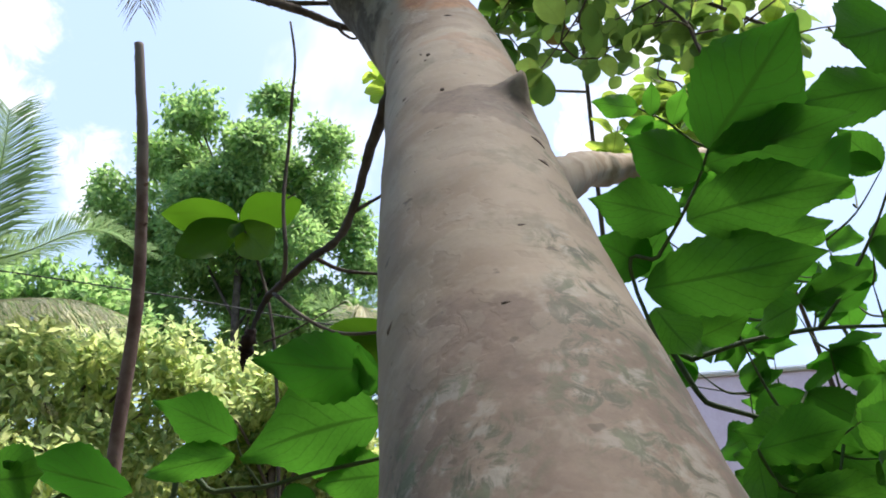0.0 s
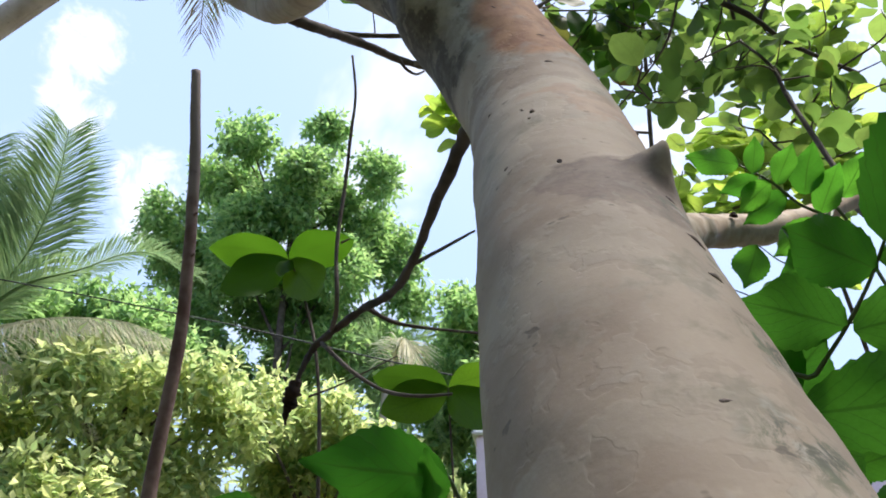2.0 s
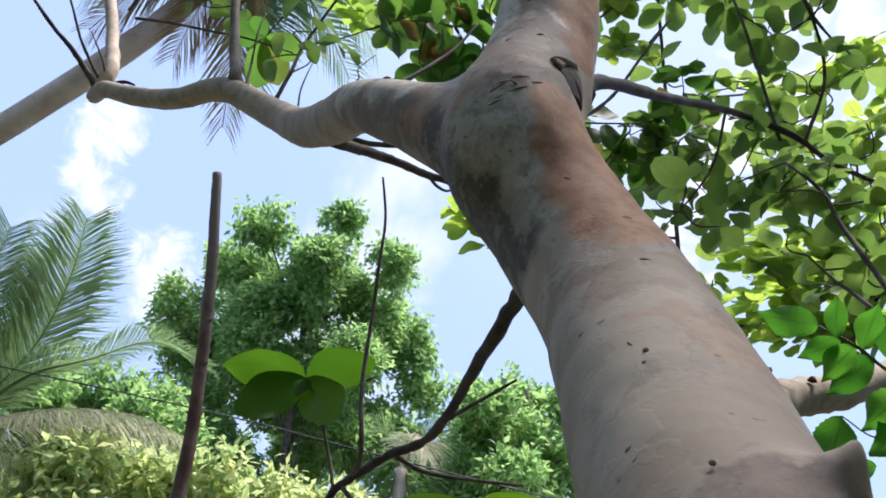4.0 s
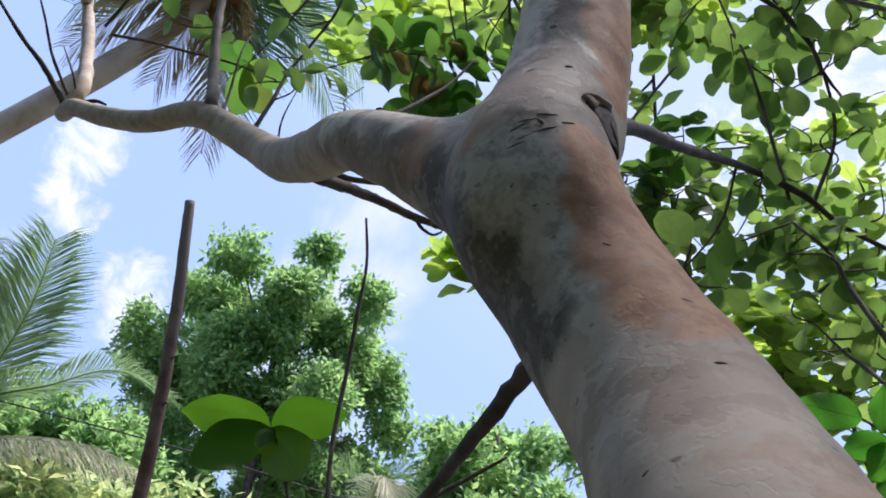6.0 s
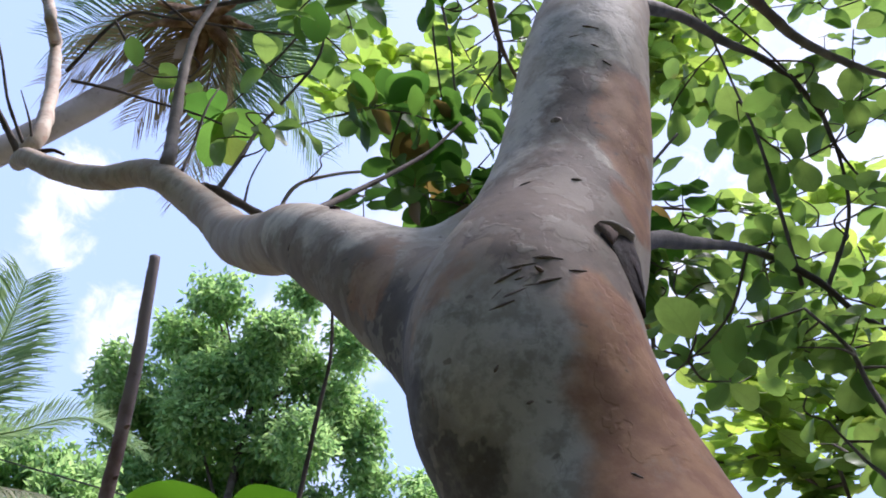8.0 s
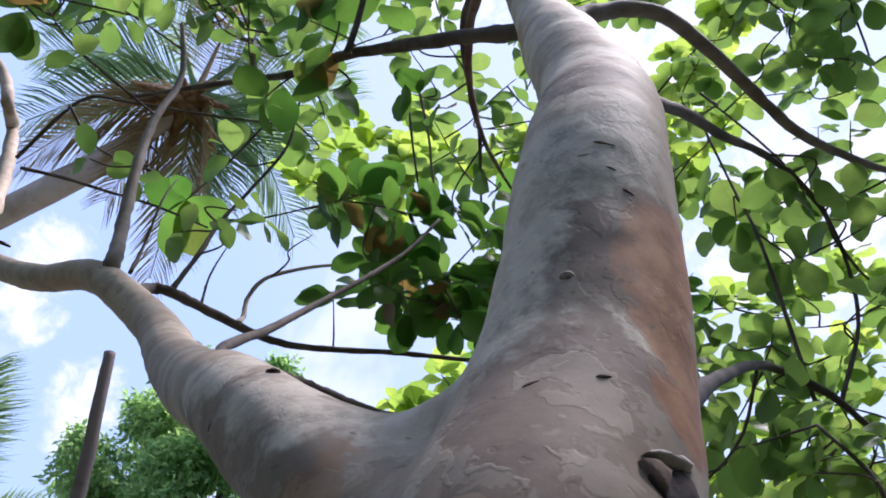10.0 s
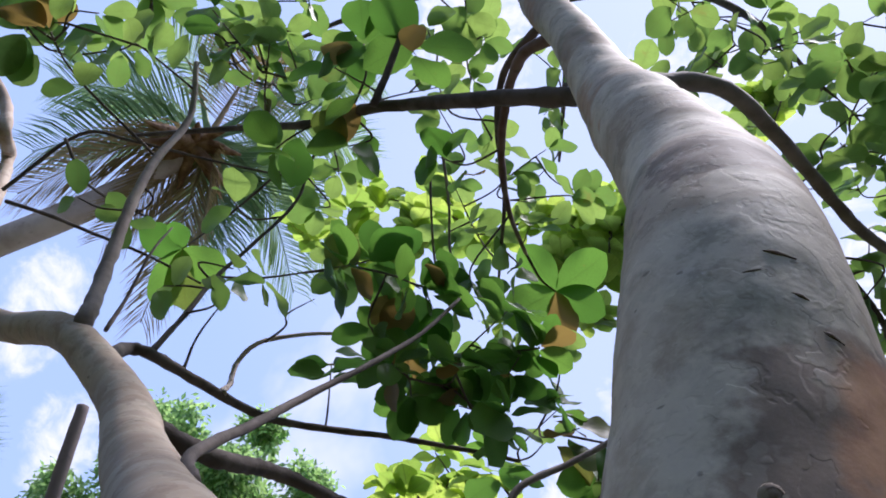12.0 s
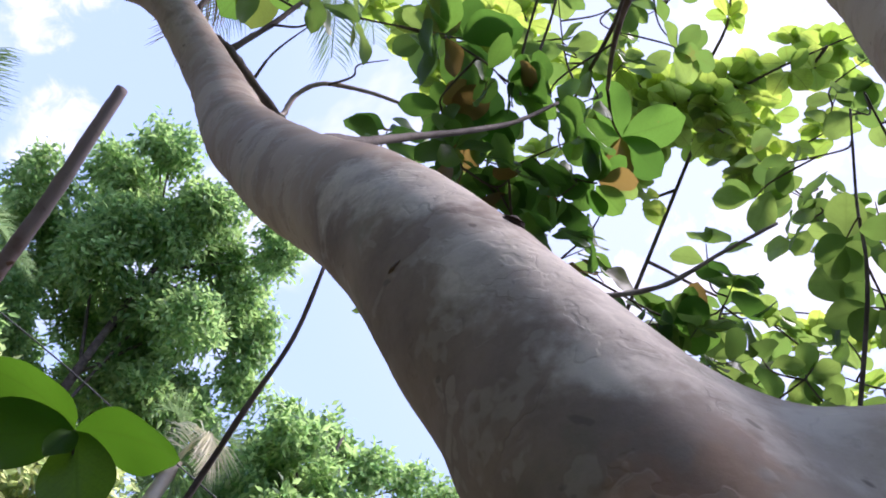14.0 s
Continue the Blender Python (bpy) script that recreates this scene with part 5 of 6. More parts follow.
shrub("low shrub with broad drooping dark green leaves", (-0.35, 0.9, 0.0), [
    ([(-0.35, 0.9, -0.05), (-0.36, 0.9, 0.8), (-0.381, 0.934, 1.436), (-0.325, 0.928, 1.454), (-0.264, 0.93, 1.457), (-0.201, 0.927, 1.469), (-0.127, 0.926, 1.48), (-0.064, 0.924, 1.491)], 0.0045),
    ([(-0.269, 0.93, 1.457), (-0.288, 0.914, 1.487), (-0.294, 0.903, 1.51)], 0.002),
    ([(-0.36, 0.9, 0.8), (-0.089, 0.976, 1.427), (-0.092, 0.939, 1.503), (-0.108, 0.911, 1.56), (-0.126, 0.895, 1.592)], 0.004),
    ([(-0.36, 0.9, 0.8), (-0.476, 0.922, 1.405), (-0.532, 0.9, 1.444), (-0.576, 0.882, 1.477)], 0.004),
], [
    ((-0.294, 0.903, 1.51), (-0.376, 0.855, 1.556), 0.62, 0.1), ((-0.297, 0.911, 1.493), (-0.396, 0.891, 1.478), 0.46, 0.0), ((-0.116, 0.881, 1.576), (-0.259, 0.849, 1.581), 0.50, 0.0),
    ((-0.12, 0.924, 1.532), (-0.285, 0.902, 1.513), 0.62, 0.0), ((-0.118, 0.966, 1.468), (-0.204, 0.941, 1.463), 0.85, 0.0), ((-0.13, 0.893, 1.549), (-0.132, 0.847, 1.598), 0.50, 0.3),
    ((-0.423, 0.921, 1.459), (-0.553, 0.873, 1.498), 0.46, 0.1), ((-0.583, 0.871, 1.475), (-0.493, 0.858, 1.467), 0.70, 0.0), ((-0.204, 0.94, 1.442), (-0.253, 0.92, 1.433), 0.80, 0.0),
], 6)


# ---- trees behind ----
def crown(parent, blobs, count, size, mat, seed, label=""):
    """One crown of single leaves: tufts on the skins of overlapping lumps, thin at the rims."""
    rng = np.random.default_rng(seed)
    blobs = np.array(blobs)
    knob = rng.normal(size=(len(blobs), 9, 3))
    knob /= np.linalg.norm(knob, axis=2)[:, :, None]
    small = np.concatenate([blobs[:, None, :3] + knob * blobs[:, None, 3:4] * 0.66, np.repeat(blobs[:, None, 3:4], 9, 1) * rng.uniform(0.30, 0.50, (len(blobs), 9, 1))], 2)
    blobs = small.reshape(-1, 4)
    share = blobs[:, 3] ** 2
    tufts = max(1, count // 9)
    pick = rng.choice(len(blobs), tufts, p=share / share.sum())
    way = rng.normal(size=(tufts, 3))
    way[:, 2] = way[:, 2] * 0.9 + 0.15
    way /= np.linalg.norm(way, axis=1)[:, None]
    depth = 1 - np.abs(rng.normal(size=(tufts, 1))) * 0.22 + (rng.random((tufts, 1)) < 0.10) * 0.15
    heart = blobs[pick, :3] + way * blobs[pick, 3:4] * np.clip(depth, 0.2, 1.3) * np.array([1, 1, 0.95])
    k = 9
    c = np.repeat(heart, k, 0)
    out = np.repeat(way, k, 0)
    d = out * 0.7 + rng.normal(size=c.shape) * 0.75 + np.array([0, 0, -0.25])
    d /= np.linalg.norm(d, axis=1)[:, None]
    base = c + rng.normal(size=c.shape) * size * 0.55
    face = np.array([0, 0, 1.0]) + out * 0.5 + rng.normal(size=c.shape) * 0.6
    x = np.cross(d, face)
    x /= np.linalg.norm(x, axis=1)[:, None] + 1e-9
    z = np.cross(x, d)
    length = size * rng.uniform(0.7, 1.3, (len(c), 1))
    a = base
    b = base + d * length * 0.45 + x * length * 0.24
    e = base + d * length - z * length * 0.18
    f = base + d * length * 0.45 - x * length * 0.24
    verts = np.stack([a, b, e, f], 1).reshape(-1, 3)
    faces = [(i, i + 1, i + 2, i + 3) for i in range(0, len(verts), 4)]
    return link("crown", mesh_of("crown", verts, faces, False), mat, parent, label, "stuff")


def background_tree(label, foot, blobs, count, size, mat, seed, r=0.12, name="tree", category="tree"):
    t = thing(name, label, category, (foot[0], foot[1], 0), "trees behind")
    b = np.array(blobs)
    mid = b[:, :3].mean(0)
    low = b[:, 2].min()
    link("trunk", tube("trunk", [(foot[0], foot[1], -0.2, r * 1.3), (foot[0] * 0.7 + mid[0] * 0.3, foot[1] * 0.7 + mid[1] * 0.3, low * 0.5, r),
                                 (mid[0], mid[1], max(low, mid[2] * 0.7), r * 0.75), (mid[0] + 0.1, mid[1], b[:, 2].max(), r * 0.25)], 10, 7, 0.15, seed), TWIG, t)
    for q in b[:: max(1, len(b) // 9)]:
        h = max(low * 0.7, q[2] - 2.2 * q[3])
        link("limb", tube("limb", [(mid[0], mid[1], h, r * 0.34), (*((mid + q[:3]) / 2 + np.array([0, 0, -0.2 * q[3]])), r * 0.22), (*q[:3], r * 0.06)], 7, 5, 0.2, q[0]), TWIG, t)
    crown(t, blobs, count, size, mat, seed)
    return t


MAIN = [(-5.40, 13.51, 11.17, 0.53), (-4.12, 14.47, 11.78, 0.40), (-4.67, 14.36, 10.48, 0.86), (-6.32, 15.15, 10.81, 0.90), (-3.14, 15.07, 10.94, 0.62), (-7.00, 13.95, 9.54, 0.57), (-3.86, 15.94, 10.35, 1.07), (-5.17, 14.87, 9.29, 1.31), (-7.29, 15.81, 9.43, 0.95), (-2.90, 15.94, 9.79, 0.65), (-3.96, 15.13, 8.18, 1.43), (-6.37, 16.50, 8.55, 1.31), (-2.65, 16.21, 8.75, 0.71), (-6.65, 14.59, 7.30, 0.95), (-5.42, 16.92, 7.10, 1.43), (-3.20, 16.24, 7.21, 1.07), (-5.88, 13.99, 11.82, 0.26), (-3.92, 14.31, 11.88, 0.24)]
background_tree("tall dense green tree with a rounded uneven crown", (-5.5, 18.5), MAIN, 66000, 0.15, GREEN, 11, 0.11)
EAST = [(-0.90, 12.42, 6.76, 0.44), (-0.49, 13.23, 6.61, 0.51), (-1.10, 12.83, 6.18, 0.55), (-1.56, 13.92, 5.89, 0.74), (-1.93, 13.37, 5.18, 0.83), (-0.66, 12.72, 5.42, 0.74), (0.03, 13.68, 5.90, 0.65), (0.48, 13.07, 6.06, 0.46), (-0.95, 14.68, 5.06, 1.02), (0.35, 13.74, 5.00, 0.92)] + [(-1.13, 13.54, 7.10, 0.57), (-0.55, 14.27, 7.58, 0.48), (0.18, 13.87, 7.37, 0.48), (1.01, 14.42, 7.66, 0.43), (1.78, 13.97, 7.47, 0.48), (-0.27, 13.78, 6.61, 0.67), (-1.26, 14.77, 6.67, 0.67)]
background_tree("green leafy tree with pointed drooping leaves", (-0.8, 14.0), EAST, 30000, 0.15, GREEN, 12, 0.09)
WEST = [(-7.64, 11.08, 6.29, 0.69), (-7.41, 12.22, 6.96, 0.64), (-6.40, 12.16, 6.82, 0.59), (-9.12, 11.76, 6.79, 0.79), (-7.60, 12.19, 6.01, 0.89), (-6.15, 12.05, 5.94, 0.89), (-8.95, 12.19, 5.57, 1.09)]
background_tree("green tree behind the palms", (-8.5, 13.5), WEST, 18000, 0.15, GREEN, 13, 0.10)
LIME_A = [(-4.82, 8.07, 4.13, 0.49), (-4.62, 9.04, 4.21, 0.62), (-3.73, 8.88, 4.43, 0.42), (-5.29, 9.31, 3.74, 0.69), (-4.26, 9.17, 3.45, 0.76), (-4.77, 8.16, 2.84, 0.83), (-5.86, 8.71, 3.77, 0.76), (-3.49, 9.22, 3.98, 0.42)]
background_tree("bushy yellow-green shrub with dense small leaves", (-4.8, 9.5), LIME_A, 17000, 0.14, LIME, 14, 0.08, "bush", "bush")
LIME_B = [(-3.48, 9.69, 4.38, 0.53), (-3.21, 10.68, 4.34, 0.61), (-2.53, 10.37, 4.43, 0.42), (-3.65, 11.27, 3.76, 0.83), (-2.47, 10.80, 3.73, 0.68), (-1.83, 10.47, 3.90, 0.46), (-4.21, 10.75, 3.41, 0.68), (-1.67, 10.77, 3.24, 0.76), (-2.84, 11.79, 3.19, 0.83)]
background_tree("yellow-green bush in front of tall trees", (-2.6, 11.2), LIME_B, 17000, 0.14, LIME, 15, 0.08, "bush", "bush")
def tufted_tree(label, foot, top, spots, size, seed):
    """A thin tree whose twigs end in whorls of leaves coloured as sunlit."""
    t = thing("tree", label, "tree", (foot[0], foot[1], 0), "trees behind")
    rng = random.Random(seed)
    rows = [(foot[0], foot[1], -0.1, 0.03), (foot[0], foot[1], top[2] * 0.4, 0.02), (*top, 0.009)]
    stem = spline(rows, 10)
    link("trunk", tube("trunk", rows, 10, 8, 0.15, seed), TWIG, t)
    pool = stem[:, :3]
    for s in sorted(spots, key=lambda q: abs(q[0] - top[0]) + abs(q[2] - top[2])):
        s = np.array(s)
        gap = np.linalg.norm(pool - s, axis=1) + 0.8 * np.maximum(0, pool[:, 2] - s[2] + 0.1)
        a = pool[gap.argmin()]
        mid = (a + s) / 2 + np.array([rng.uniform(-0.08, 0.08), rng.uniform(-0.08, 0.08), -0.06])
        limb = link("limb", tube("limb", [(*a, 0.010), (*mid, 0.007), (*s, 0.003)], 6, 5, 0.2, s[0]), TWIG, t)
        pool = np.vstack([pool, spline([a, mid, s], 4)[2:]])
        for q in (s, s + np.array([rng.uniform(-0.12, 0.12), rng.uniform(-0.12, 0.12), rng.uniform(-0.1, 0.14)]), mid):
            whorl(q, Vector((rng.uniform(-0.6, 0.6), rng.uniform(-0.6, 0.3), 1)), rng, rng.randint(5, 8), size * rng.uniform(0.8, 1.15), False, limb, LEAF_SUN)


# brighter copy of the crown leaf, sunlight put into its colours
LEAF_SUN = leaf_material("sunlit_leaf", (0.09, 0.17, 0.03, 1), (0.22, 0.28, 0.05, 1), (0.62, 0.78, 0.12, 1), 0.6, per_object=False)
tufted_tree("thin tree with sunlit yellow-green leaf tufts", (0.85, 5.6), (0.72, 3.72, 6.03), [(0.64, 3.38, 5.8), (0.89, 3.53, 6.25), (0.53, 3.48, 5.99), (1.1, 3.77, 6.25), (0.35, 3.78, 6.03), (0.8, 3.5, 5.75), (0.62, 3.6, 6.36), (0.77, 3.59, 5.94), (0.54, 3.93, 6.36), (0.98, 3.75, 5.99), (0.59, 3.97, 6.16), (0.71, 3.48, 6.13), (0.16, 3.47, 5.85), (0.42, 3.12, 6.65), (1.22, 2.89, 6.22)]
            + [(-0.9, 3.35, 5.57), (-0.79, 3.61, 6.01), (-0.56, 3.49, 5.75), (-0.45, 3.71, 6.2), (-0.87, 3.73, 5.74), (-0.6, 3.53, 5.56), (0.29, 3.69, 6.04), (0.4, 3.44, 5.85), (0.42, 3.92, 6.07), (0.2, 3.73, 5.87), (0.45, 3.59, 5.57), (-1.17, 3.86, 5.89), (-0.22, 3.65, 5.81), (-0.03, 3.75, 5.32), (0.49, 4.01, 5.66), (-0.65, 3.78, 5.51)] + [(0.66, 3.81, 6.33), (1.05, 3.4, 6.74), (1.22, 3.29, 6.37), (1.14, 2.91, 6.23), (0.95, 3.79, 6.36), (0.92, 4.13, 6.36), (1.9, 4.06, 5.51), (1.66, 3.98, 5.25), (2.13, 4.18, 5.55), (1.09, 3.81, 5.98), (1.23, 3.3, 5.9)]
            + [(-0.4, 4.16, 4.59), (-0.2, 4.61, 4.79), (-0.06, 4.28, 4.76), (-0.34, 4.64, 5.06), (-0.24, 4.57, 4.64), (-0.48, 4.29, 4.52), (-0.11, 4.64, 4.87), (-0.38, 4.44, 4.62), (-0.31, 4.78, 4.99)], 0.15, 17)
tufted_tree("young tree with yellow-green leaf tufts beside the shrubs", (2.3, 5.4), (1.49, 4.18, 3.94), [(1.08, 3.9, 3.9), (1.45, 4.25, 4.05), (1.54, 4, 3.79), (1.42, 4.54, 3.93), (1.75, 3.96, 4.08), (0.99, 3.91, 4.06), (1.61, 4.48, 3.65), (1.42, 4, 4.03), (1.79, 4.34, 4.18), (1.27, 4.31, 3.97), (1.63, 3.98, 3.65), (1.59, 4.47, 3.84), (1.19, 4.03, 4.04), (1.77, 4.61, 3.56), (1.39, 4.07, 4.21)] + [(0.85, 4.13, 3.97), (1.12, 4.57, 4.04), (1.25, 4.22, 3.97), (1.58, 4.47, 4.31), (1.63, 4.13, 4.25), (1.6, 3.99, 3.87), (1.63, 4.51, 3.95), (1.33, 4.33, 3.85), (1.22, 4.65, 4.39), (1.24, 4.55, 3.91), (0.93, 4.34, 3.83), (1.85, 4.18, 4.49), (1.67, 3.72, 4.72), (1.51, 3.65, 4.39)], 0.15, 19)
# unseen trees added behind the path to hold sky light off the trunk
rng = random.Random(31)
for x, y in ((-5.0, -4.5), (-2.2, -6.2), (0.9, -6.0), (4.0, -4.6), (-6.8, -1.0), (6.0, 1.0), (-7.5, 2.5), (5.6, -1.2)):
    heap = [(x + rng.uniform(-1.8, 1.8), y + rng.uniform(-1.5, 1.5), rng.uniform(0.8, 7.5), rng.uniform(1.0, 1.7)) for _ in range(16)]
    background_tree("dense green tree added out of view", (x, y), heap, 5200, 0.36, DENSE, int(x * 7 + 90), 0.14)


# unseen dark bushes, added to block low light from the lower trunk
for x, y in ((-1.6, -2.0), (0.2, -2.3), (1.8, -1.8), (-2.8, -0.8)):
    heap = [(x + rng.uniform(-0.7, 0.7), y + rng.uniform(-0.5, 0.5), rng.uniform(0.3, 2.5), rng.uniform(0.35, 0.6)) for _ in range(16)]
    background_tree("low dense bush added out of view", (x, y), heap, 3600, 0.16, BUSH, int(x * 7 + 140), 0.04, "bush", "bush")


# ---- palms ----
def frond(parent, points, width, mat, seed, pairs=75, label=""):
    """A feather leaf: an arched midrib with two rows of narrow leaflets, which hang as a curtain on the old pale ones."""
    hang = 0.8 if mat is PALE_FROND else 0.45 if mat is DRY else 0.0
    rng = np.random.default_rng(seed)
    rib = spline(points, 12)
    rows = np.hstack([rib, 0.005 + 0.040 * np.linspace(1, 0, len(rib))[:, None] ** 3])
    fr = link("frond", tube("rib", rows, 6, 1, 0.0, 0), mat, parent, label)
    tan = np.gradient(rib, axis=0)
    tan /= np.linalg.norm(tan, axis=1)[:, None]
    verts, faces = [], []
    for k in range(pairs):
        s = 0.10 + 0.90 * k / pairs
        i = min(len(rib) - 2, int(s * (len(rib) - 1)))
        u = s * (len(rib) - 1) - i
        p, t = rib[i] * (1 - u) + rib[i + 1] * u, tan[i]
        side = np.cross(t, (0, 0, 1.0))
        side /= np.linalg.norm(side) + 1e-9
        up = np.cross(side, t)
        reach = width * (0.45 + 0.55 * math.sin(math.pi * min(1, s * 0.9 + 0.12))) * rng.uniform(0.85, 1.1)
        for sign in (-1, 1):
            d = side * sign * 0.74 + t * 0.72 + up * 0.22 + rng.normal(size=3) * (0.05 + 0.06 * hang) - np.array([0, 0, hang])
            d /= np.linalg.norm(d)
            w = np.cross(d, up)
            w = w / (np.linalg.norm(w) + 1e-9) * reach * (0.010 if pairs > 100 else 0.015)
            a, m, e = p, p + d * reach * 0.55, p + d * reach - np.array([0, 0, reach * rng.uniform(0.10, 0.26)])
            o = len(verts)
            verts += [a - w * 0.5, a + w * 0.5, m + w, m - w, e]
            faces += [(o, o + 1, o + 2, o + 3), (o + 3, o + 2, o + 4)]
    link("feathering", mesh_of("feathering", verts, faces, False), mat, fr, "", "stuff")
    return fr


def palm(label, foot, trunk_rows, fronds, seed, pairs=70):
    p = thing("palm_tree", label, "palm", foot, "palms")
    link("trunk", tube("trunk", trunk_rows, 16, 14, 0.06, seed), PALM_BARK, p, "ringed grey-brown trunk")
    for k, (pts, width, mat) in enumerate(fronds):
        frond(p, pts, width, mat, seed * 50 + k, pairs)
    return p


def arc(heart, tip, lift, n=4):
    """A midrib from heart to tip, arched by lift."""
    a, b = np.array(heart, float), np.array(tip, float)
    return [tuple(a + (b - a) * k / n + np.array([0, 0, lift * 4 * (k / n) * (1 - k / n)])) for k in range(n + 1)]


H1 = (-6.53, 8.37, 4.8)
palm("coconut palm with arching green and pale drooping fronds", (-5.9, 10.4, 0.0),
     [(-5.9, 10.4, -0.2, 0.2), (-5.9, 10.3, 1.5, 0.15), (H1[0] - 0.1, H1[1] + 0.2, H1[2] - 0.9, 0.13), (*H1, 0.12)], [
    ([H1, (-6.13, 8.24, 5.21), (-5.62, 8.05, 5.79), (-5.3, 7.78, 6.42), (-5.07, 7.41, 6.97)], 1.0, FROND),
    ([H1, (-6.45, 8.1, 5.56), (-6.32, 7.82, 6.26), (-6.06, 7.54, 6.99)], 0.95, FROND),
    ([H1, (-5.7, 8.1, 5.34), (-4.97, 8.08, 5.55), (-4.31, 8.1, 5.75), (-3.69, 8.28, 5.52)], 0.55, FROND),
    ([H1, (-5.67, 8.06, 4.89), (-5, 8.08, 4.97), (-4.36, 8.21, 4.94), (-3.8, 8.33, 4.73)], 0.6, PALE_FROND),
    ([H1, (-5.67, 8.08, 4.5), (-5.14, 8.27, 4.26), (-4.62, 8.45, 3.85)], 0.6, PALE_FROND),
    (arc(H1, (H1[0] - 2.2, H1[1] - 0.5, H1[2] + 1.2), 0.8), 0.95, FROND),
    (arc(H1, (H1[0] - 1.5, H1[1] + 2.0, H1[2] + 1.5), 0.7), 0.95, FROND),
    (arc(H1, (H1[0] - 2.0, H1[1] - 1.8, H1[2] - 0.4), 0.8), 0.95, FROND),
    ([H1, (-6.79, 7.98, 5.79), (-6.95, 7.66, 6.57), (-6.83, 7.3, 7.42)], 1.0, FROND),
    ([H1, (-6.5, 8.72, 5.86), (-6.41, 8.94, 6.59), (-6.62, 8.93, 7.26)], 0.7, FROND),
], 1, 270)
H2 = (-3.03, 5.53, 9.04)
palm("tall leaning coconut palm with partly dry fronds", (-9.4, 6.2, 0.0),
     [(-9.4, 6.2, -0.3, 0.22), (-8.9, 6.3, 2.5, 0.15), (-7.6, 6.5, 5.6, 0.135), (*(-4.34, 5.73, 7.54), 0.13), (*(-3.68, 5.72, 8.29), 0.12), (-3.25, 5.62, 8.79, 0.10), (*H2, 0.05)], [
    (arc(H2, (-4.28, 5.18, 8.07), 0.25), 0.75, FROND), (arc(H2, (-4.42, 5.07, 9.03), 0.25), 0.8, FROND), (arc(H2, (-4.16, 5.22, 7.53), 0.3), 0.7, DRY),
    (arc(H2, (-3.15, 6.25, 7.16), 0.35), 0.62, DRY), (arc(H2, (-3.05, 6.45, 7.64), 0.3), 0.6, FROND), (arc(H2, (-2.74, 6.31, 8.22), 0.3), 0.7, FROND),
    (arc(H2, (-1.99, 6.52, 8), 0.4), 0.75, FROND), (arc(H2, (-1.75, 6.63, 8.54), 0.45), 0.7, FROND), (arc(H2, (-1.57, 6.09, 9.69), 0.4), 0.75, FROND),
    (arc(H2, (-2.71, 5.1, 10.18), 0.35), 0.75, DRY), (arc(H2, (-3.94, 4.88, 10.05), 0.35), 0.75, FROND), (arc(H2, (-2.69, 5.64, 7.72), 0.2), 0.6, DRY),
    (arc(H2, (-1.58, 5.6, 10.51), 0.4), 0.75, FROND), (arc(H2, (-3.6, 5.79, 7.69), 0.25), 0.62, DRY),
], 2, 80)
heart = [o for o in scene.objects if o.name.startswith("palm_tree")][-1]
rng = random.Random(12)
for k in range(16):
    way = Vector((math.cos(k * 2.4), math.sin(k * 2.4), rng.uniform(-0.7, 0.9))).normalized()
    p = Vector(H2) - Vector((0.10, 0.04, 0.22))
    reach = rng.uniform(0.35, 0.6)
    link("leaf_base", tube("leaf_base", [(*p, 0.05), (*(p + way * reach * 0.4), 0.06), (*(p + way * reach + Vector((0, 0, -0.1))), 0.012)], 8, 5, 0.4, k), FIBRE, heart)
H3 = (-2.15, 12.1, 5.67)
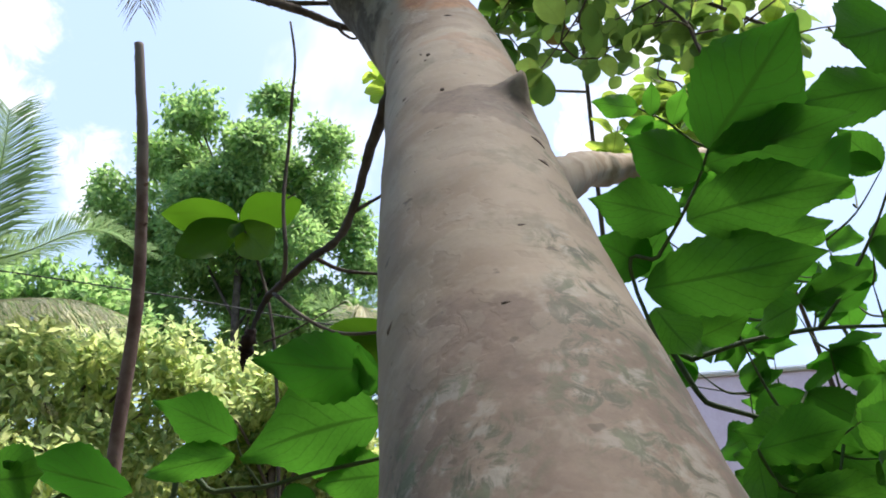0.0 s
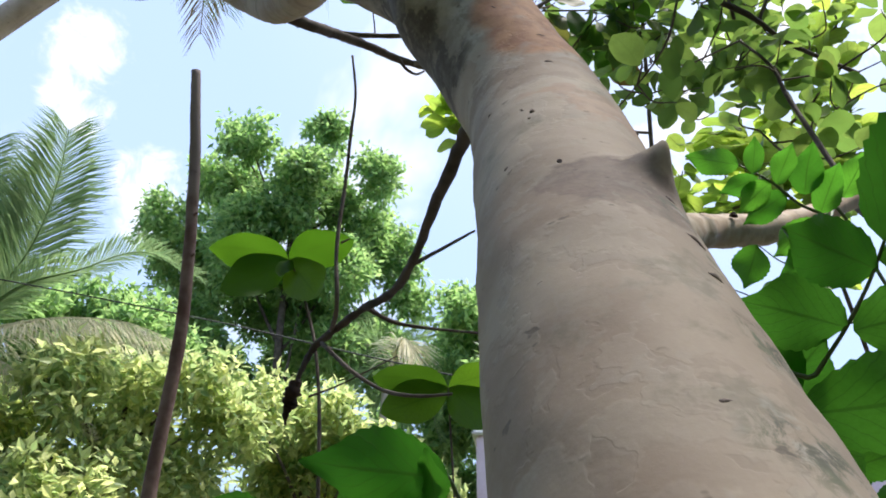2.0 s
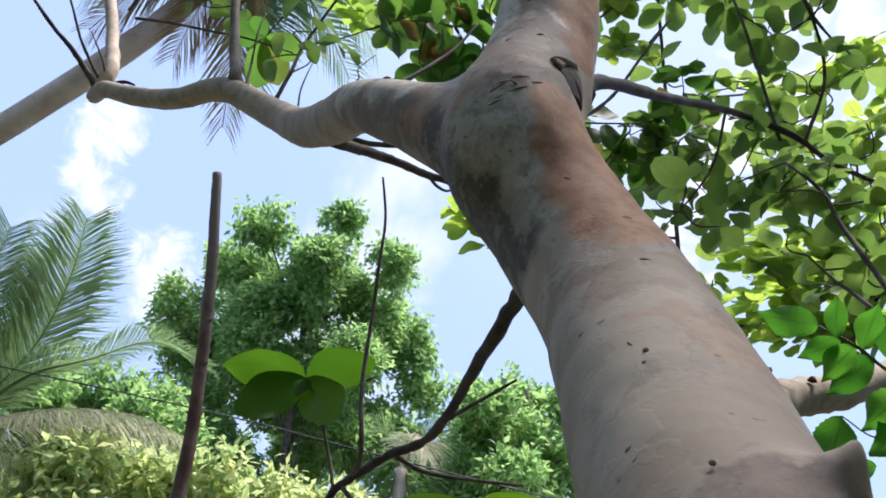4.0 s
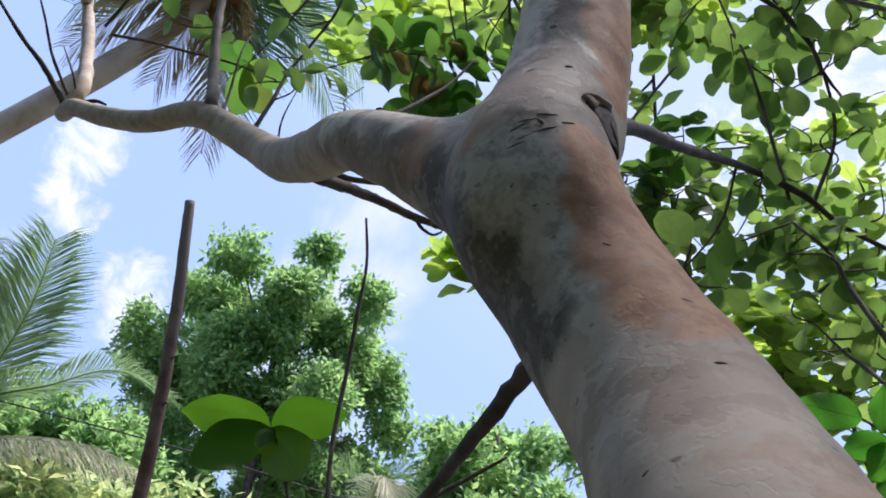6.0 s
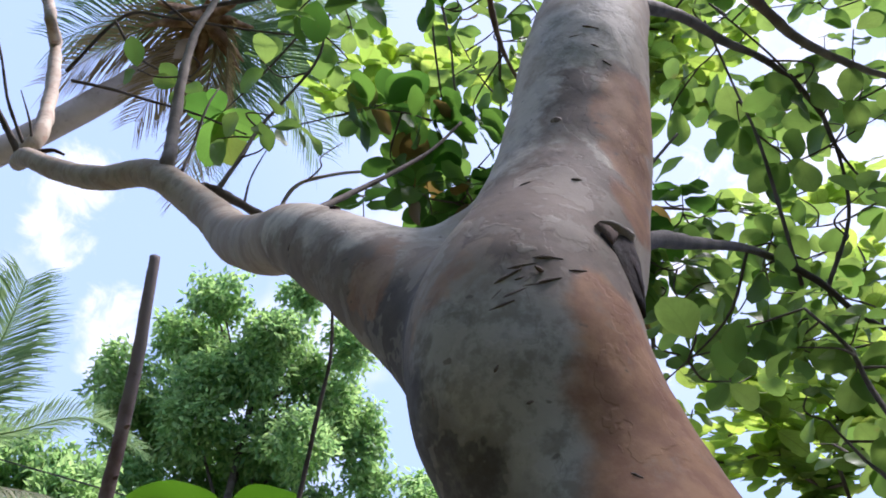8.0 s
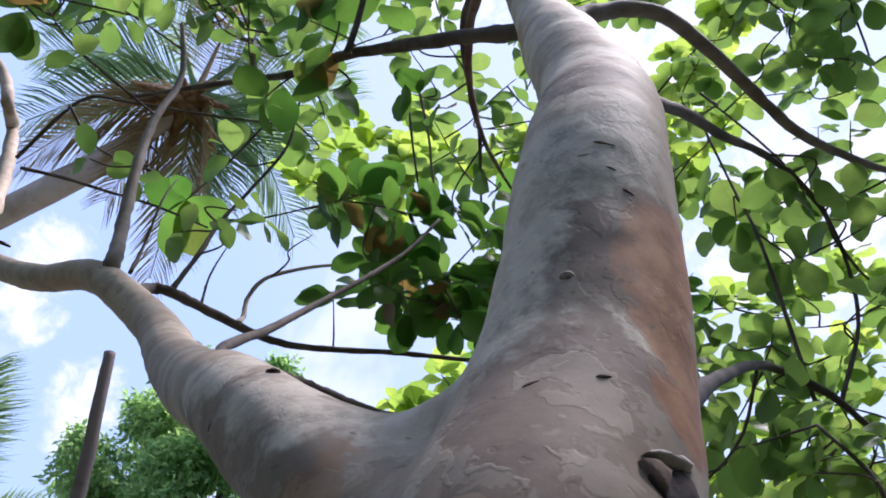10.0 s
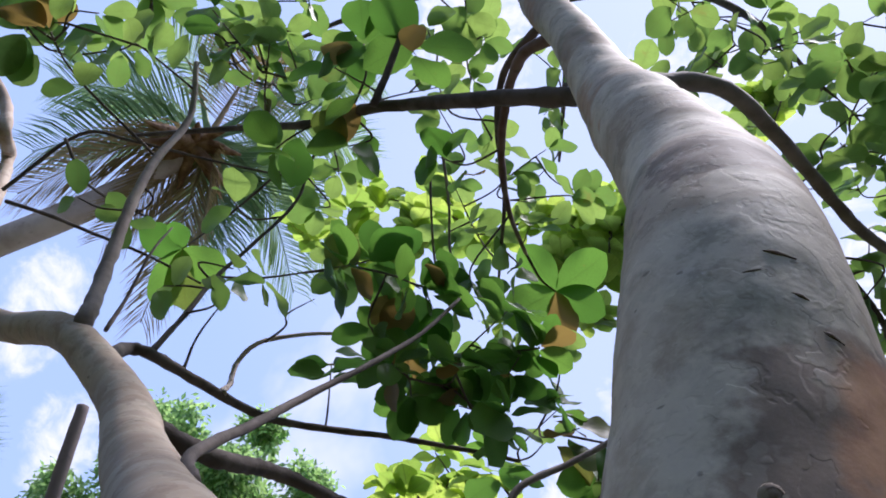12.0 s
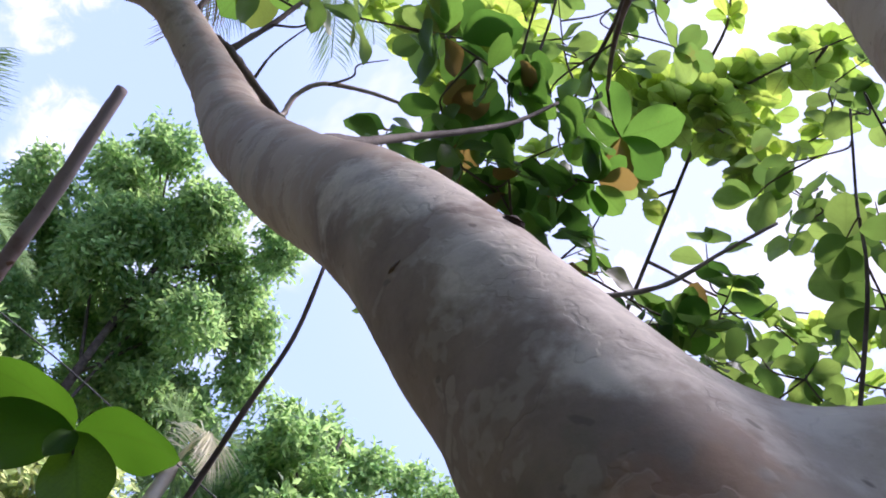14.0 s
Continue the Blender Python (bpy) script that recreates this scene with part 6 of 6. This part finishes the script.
palm("dark young palm with one yellowed drooping frond", (-1.6, 12.6, 0.0),
     [(-1.6, 12.6, -0.2, 0.14), (H3[0], H3[1], H3[2] * 0.6, 0.11), (*H3, 0.10)], [
    (arc(H3, (-1.71, 11.73, 5.7), 0.45), 0.7, PALE_FROND), (arc(H3, (-2.69, 12.01, 4.96), 0.35), 0.6, FROND), (arc(H3, (-2.41, 12.03, 4.31), 0.3), 0.6, FROND),
    (arc(H3, (-1.86, 12.14, 4.24), 0.3), 0.6, FROND), (arc(H3, (-1.39, 12.3, 4.68), 0.35), 0.6, FROND), (arc(H3, (-2.59, 12.03, 6.2), 0.2), 0.6, FROND), (arc(H3, (-1.57, 12.19, 6.23), 0.2), 0.6, FROND),
], 3)

# ---- house and cable ----
house = thing("house", "pink rendered house with a flat white roof slab", "house", (4.0, 11.0, 0.0))


def box(name, lo, hi, mat, parent, label="", bevel=0.02):
    bm = bmesh.new()
    bmesh.ops.create_cube(bm, size=1)
    for v in bm.verts:
        v.co = Vector([lo[i] + (v.co[i] + 0.5) * (hi[i] - lo[i]) for i in range(3)])
    bmesh.ops.bevel(bm, geom=bm.edges[:], offset=bevel, segments=2, affect="EDGES")
    me = bpy.data.meshes.new(name)
    bm.to_mesh(me)
    bm.free()
    return link(name, me, mat, parent, label)


box("wall", (-0.75, 10.5, -0.1), (8.0, 15.0, 4.25), PINK, house)
box("roof", (-0.8, 10.44, 4.25), (8.1, 15.1, 4.31), WHITE, house)
for x in (0.4, 3.1, 5.6):
    w = box("window", (x, 10.44, 1.2), (x + 1.2, 10.51, 2.4), WHITE, house, bevel=0.01)
    box("pane", (x + 0.07, 10.42, 1.27), (x + 0.56, 10.436, 2.33), GLASS, w, bevel=0.003)
    box("pane", (x + 0.64, 10.42, 1.27), (x + 1.13, 10.436, 2.33), GLASS, w, bevel=0.003)
cable = thing("cable", "thin black overhead cable sagging between trees", "cable", (-3.83, 8.47, 5.12))
link("strand", tube("strand", [(*(-7.9, 6.55, 5.41), 0.008), (*(-3.83, 8.47, 5.12), 0.008), (*(-1.9, 8.81, 4.72), 0.008), (*(0.88, 8.79, 3.99), 0.008), (*(3.66, 8.05, 3.04), 0.008)], 6, 10), CABLE, cable)
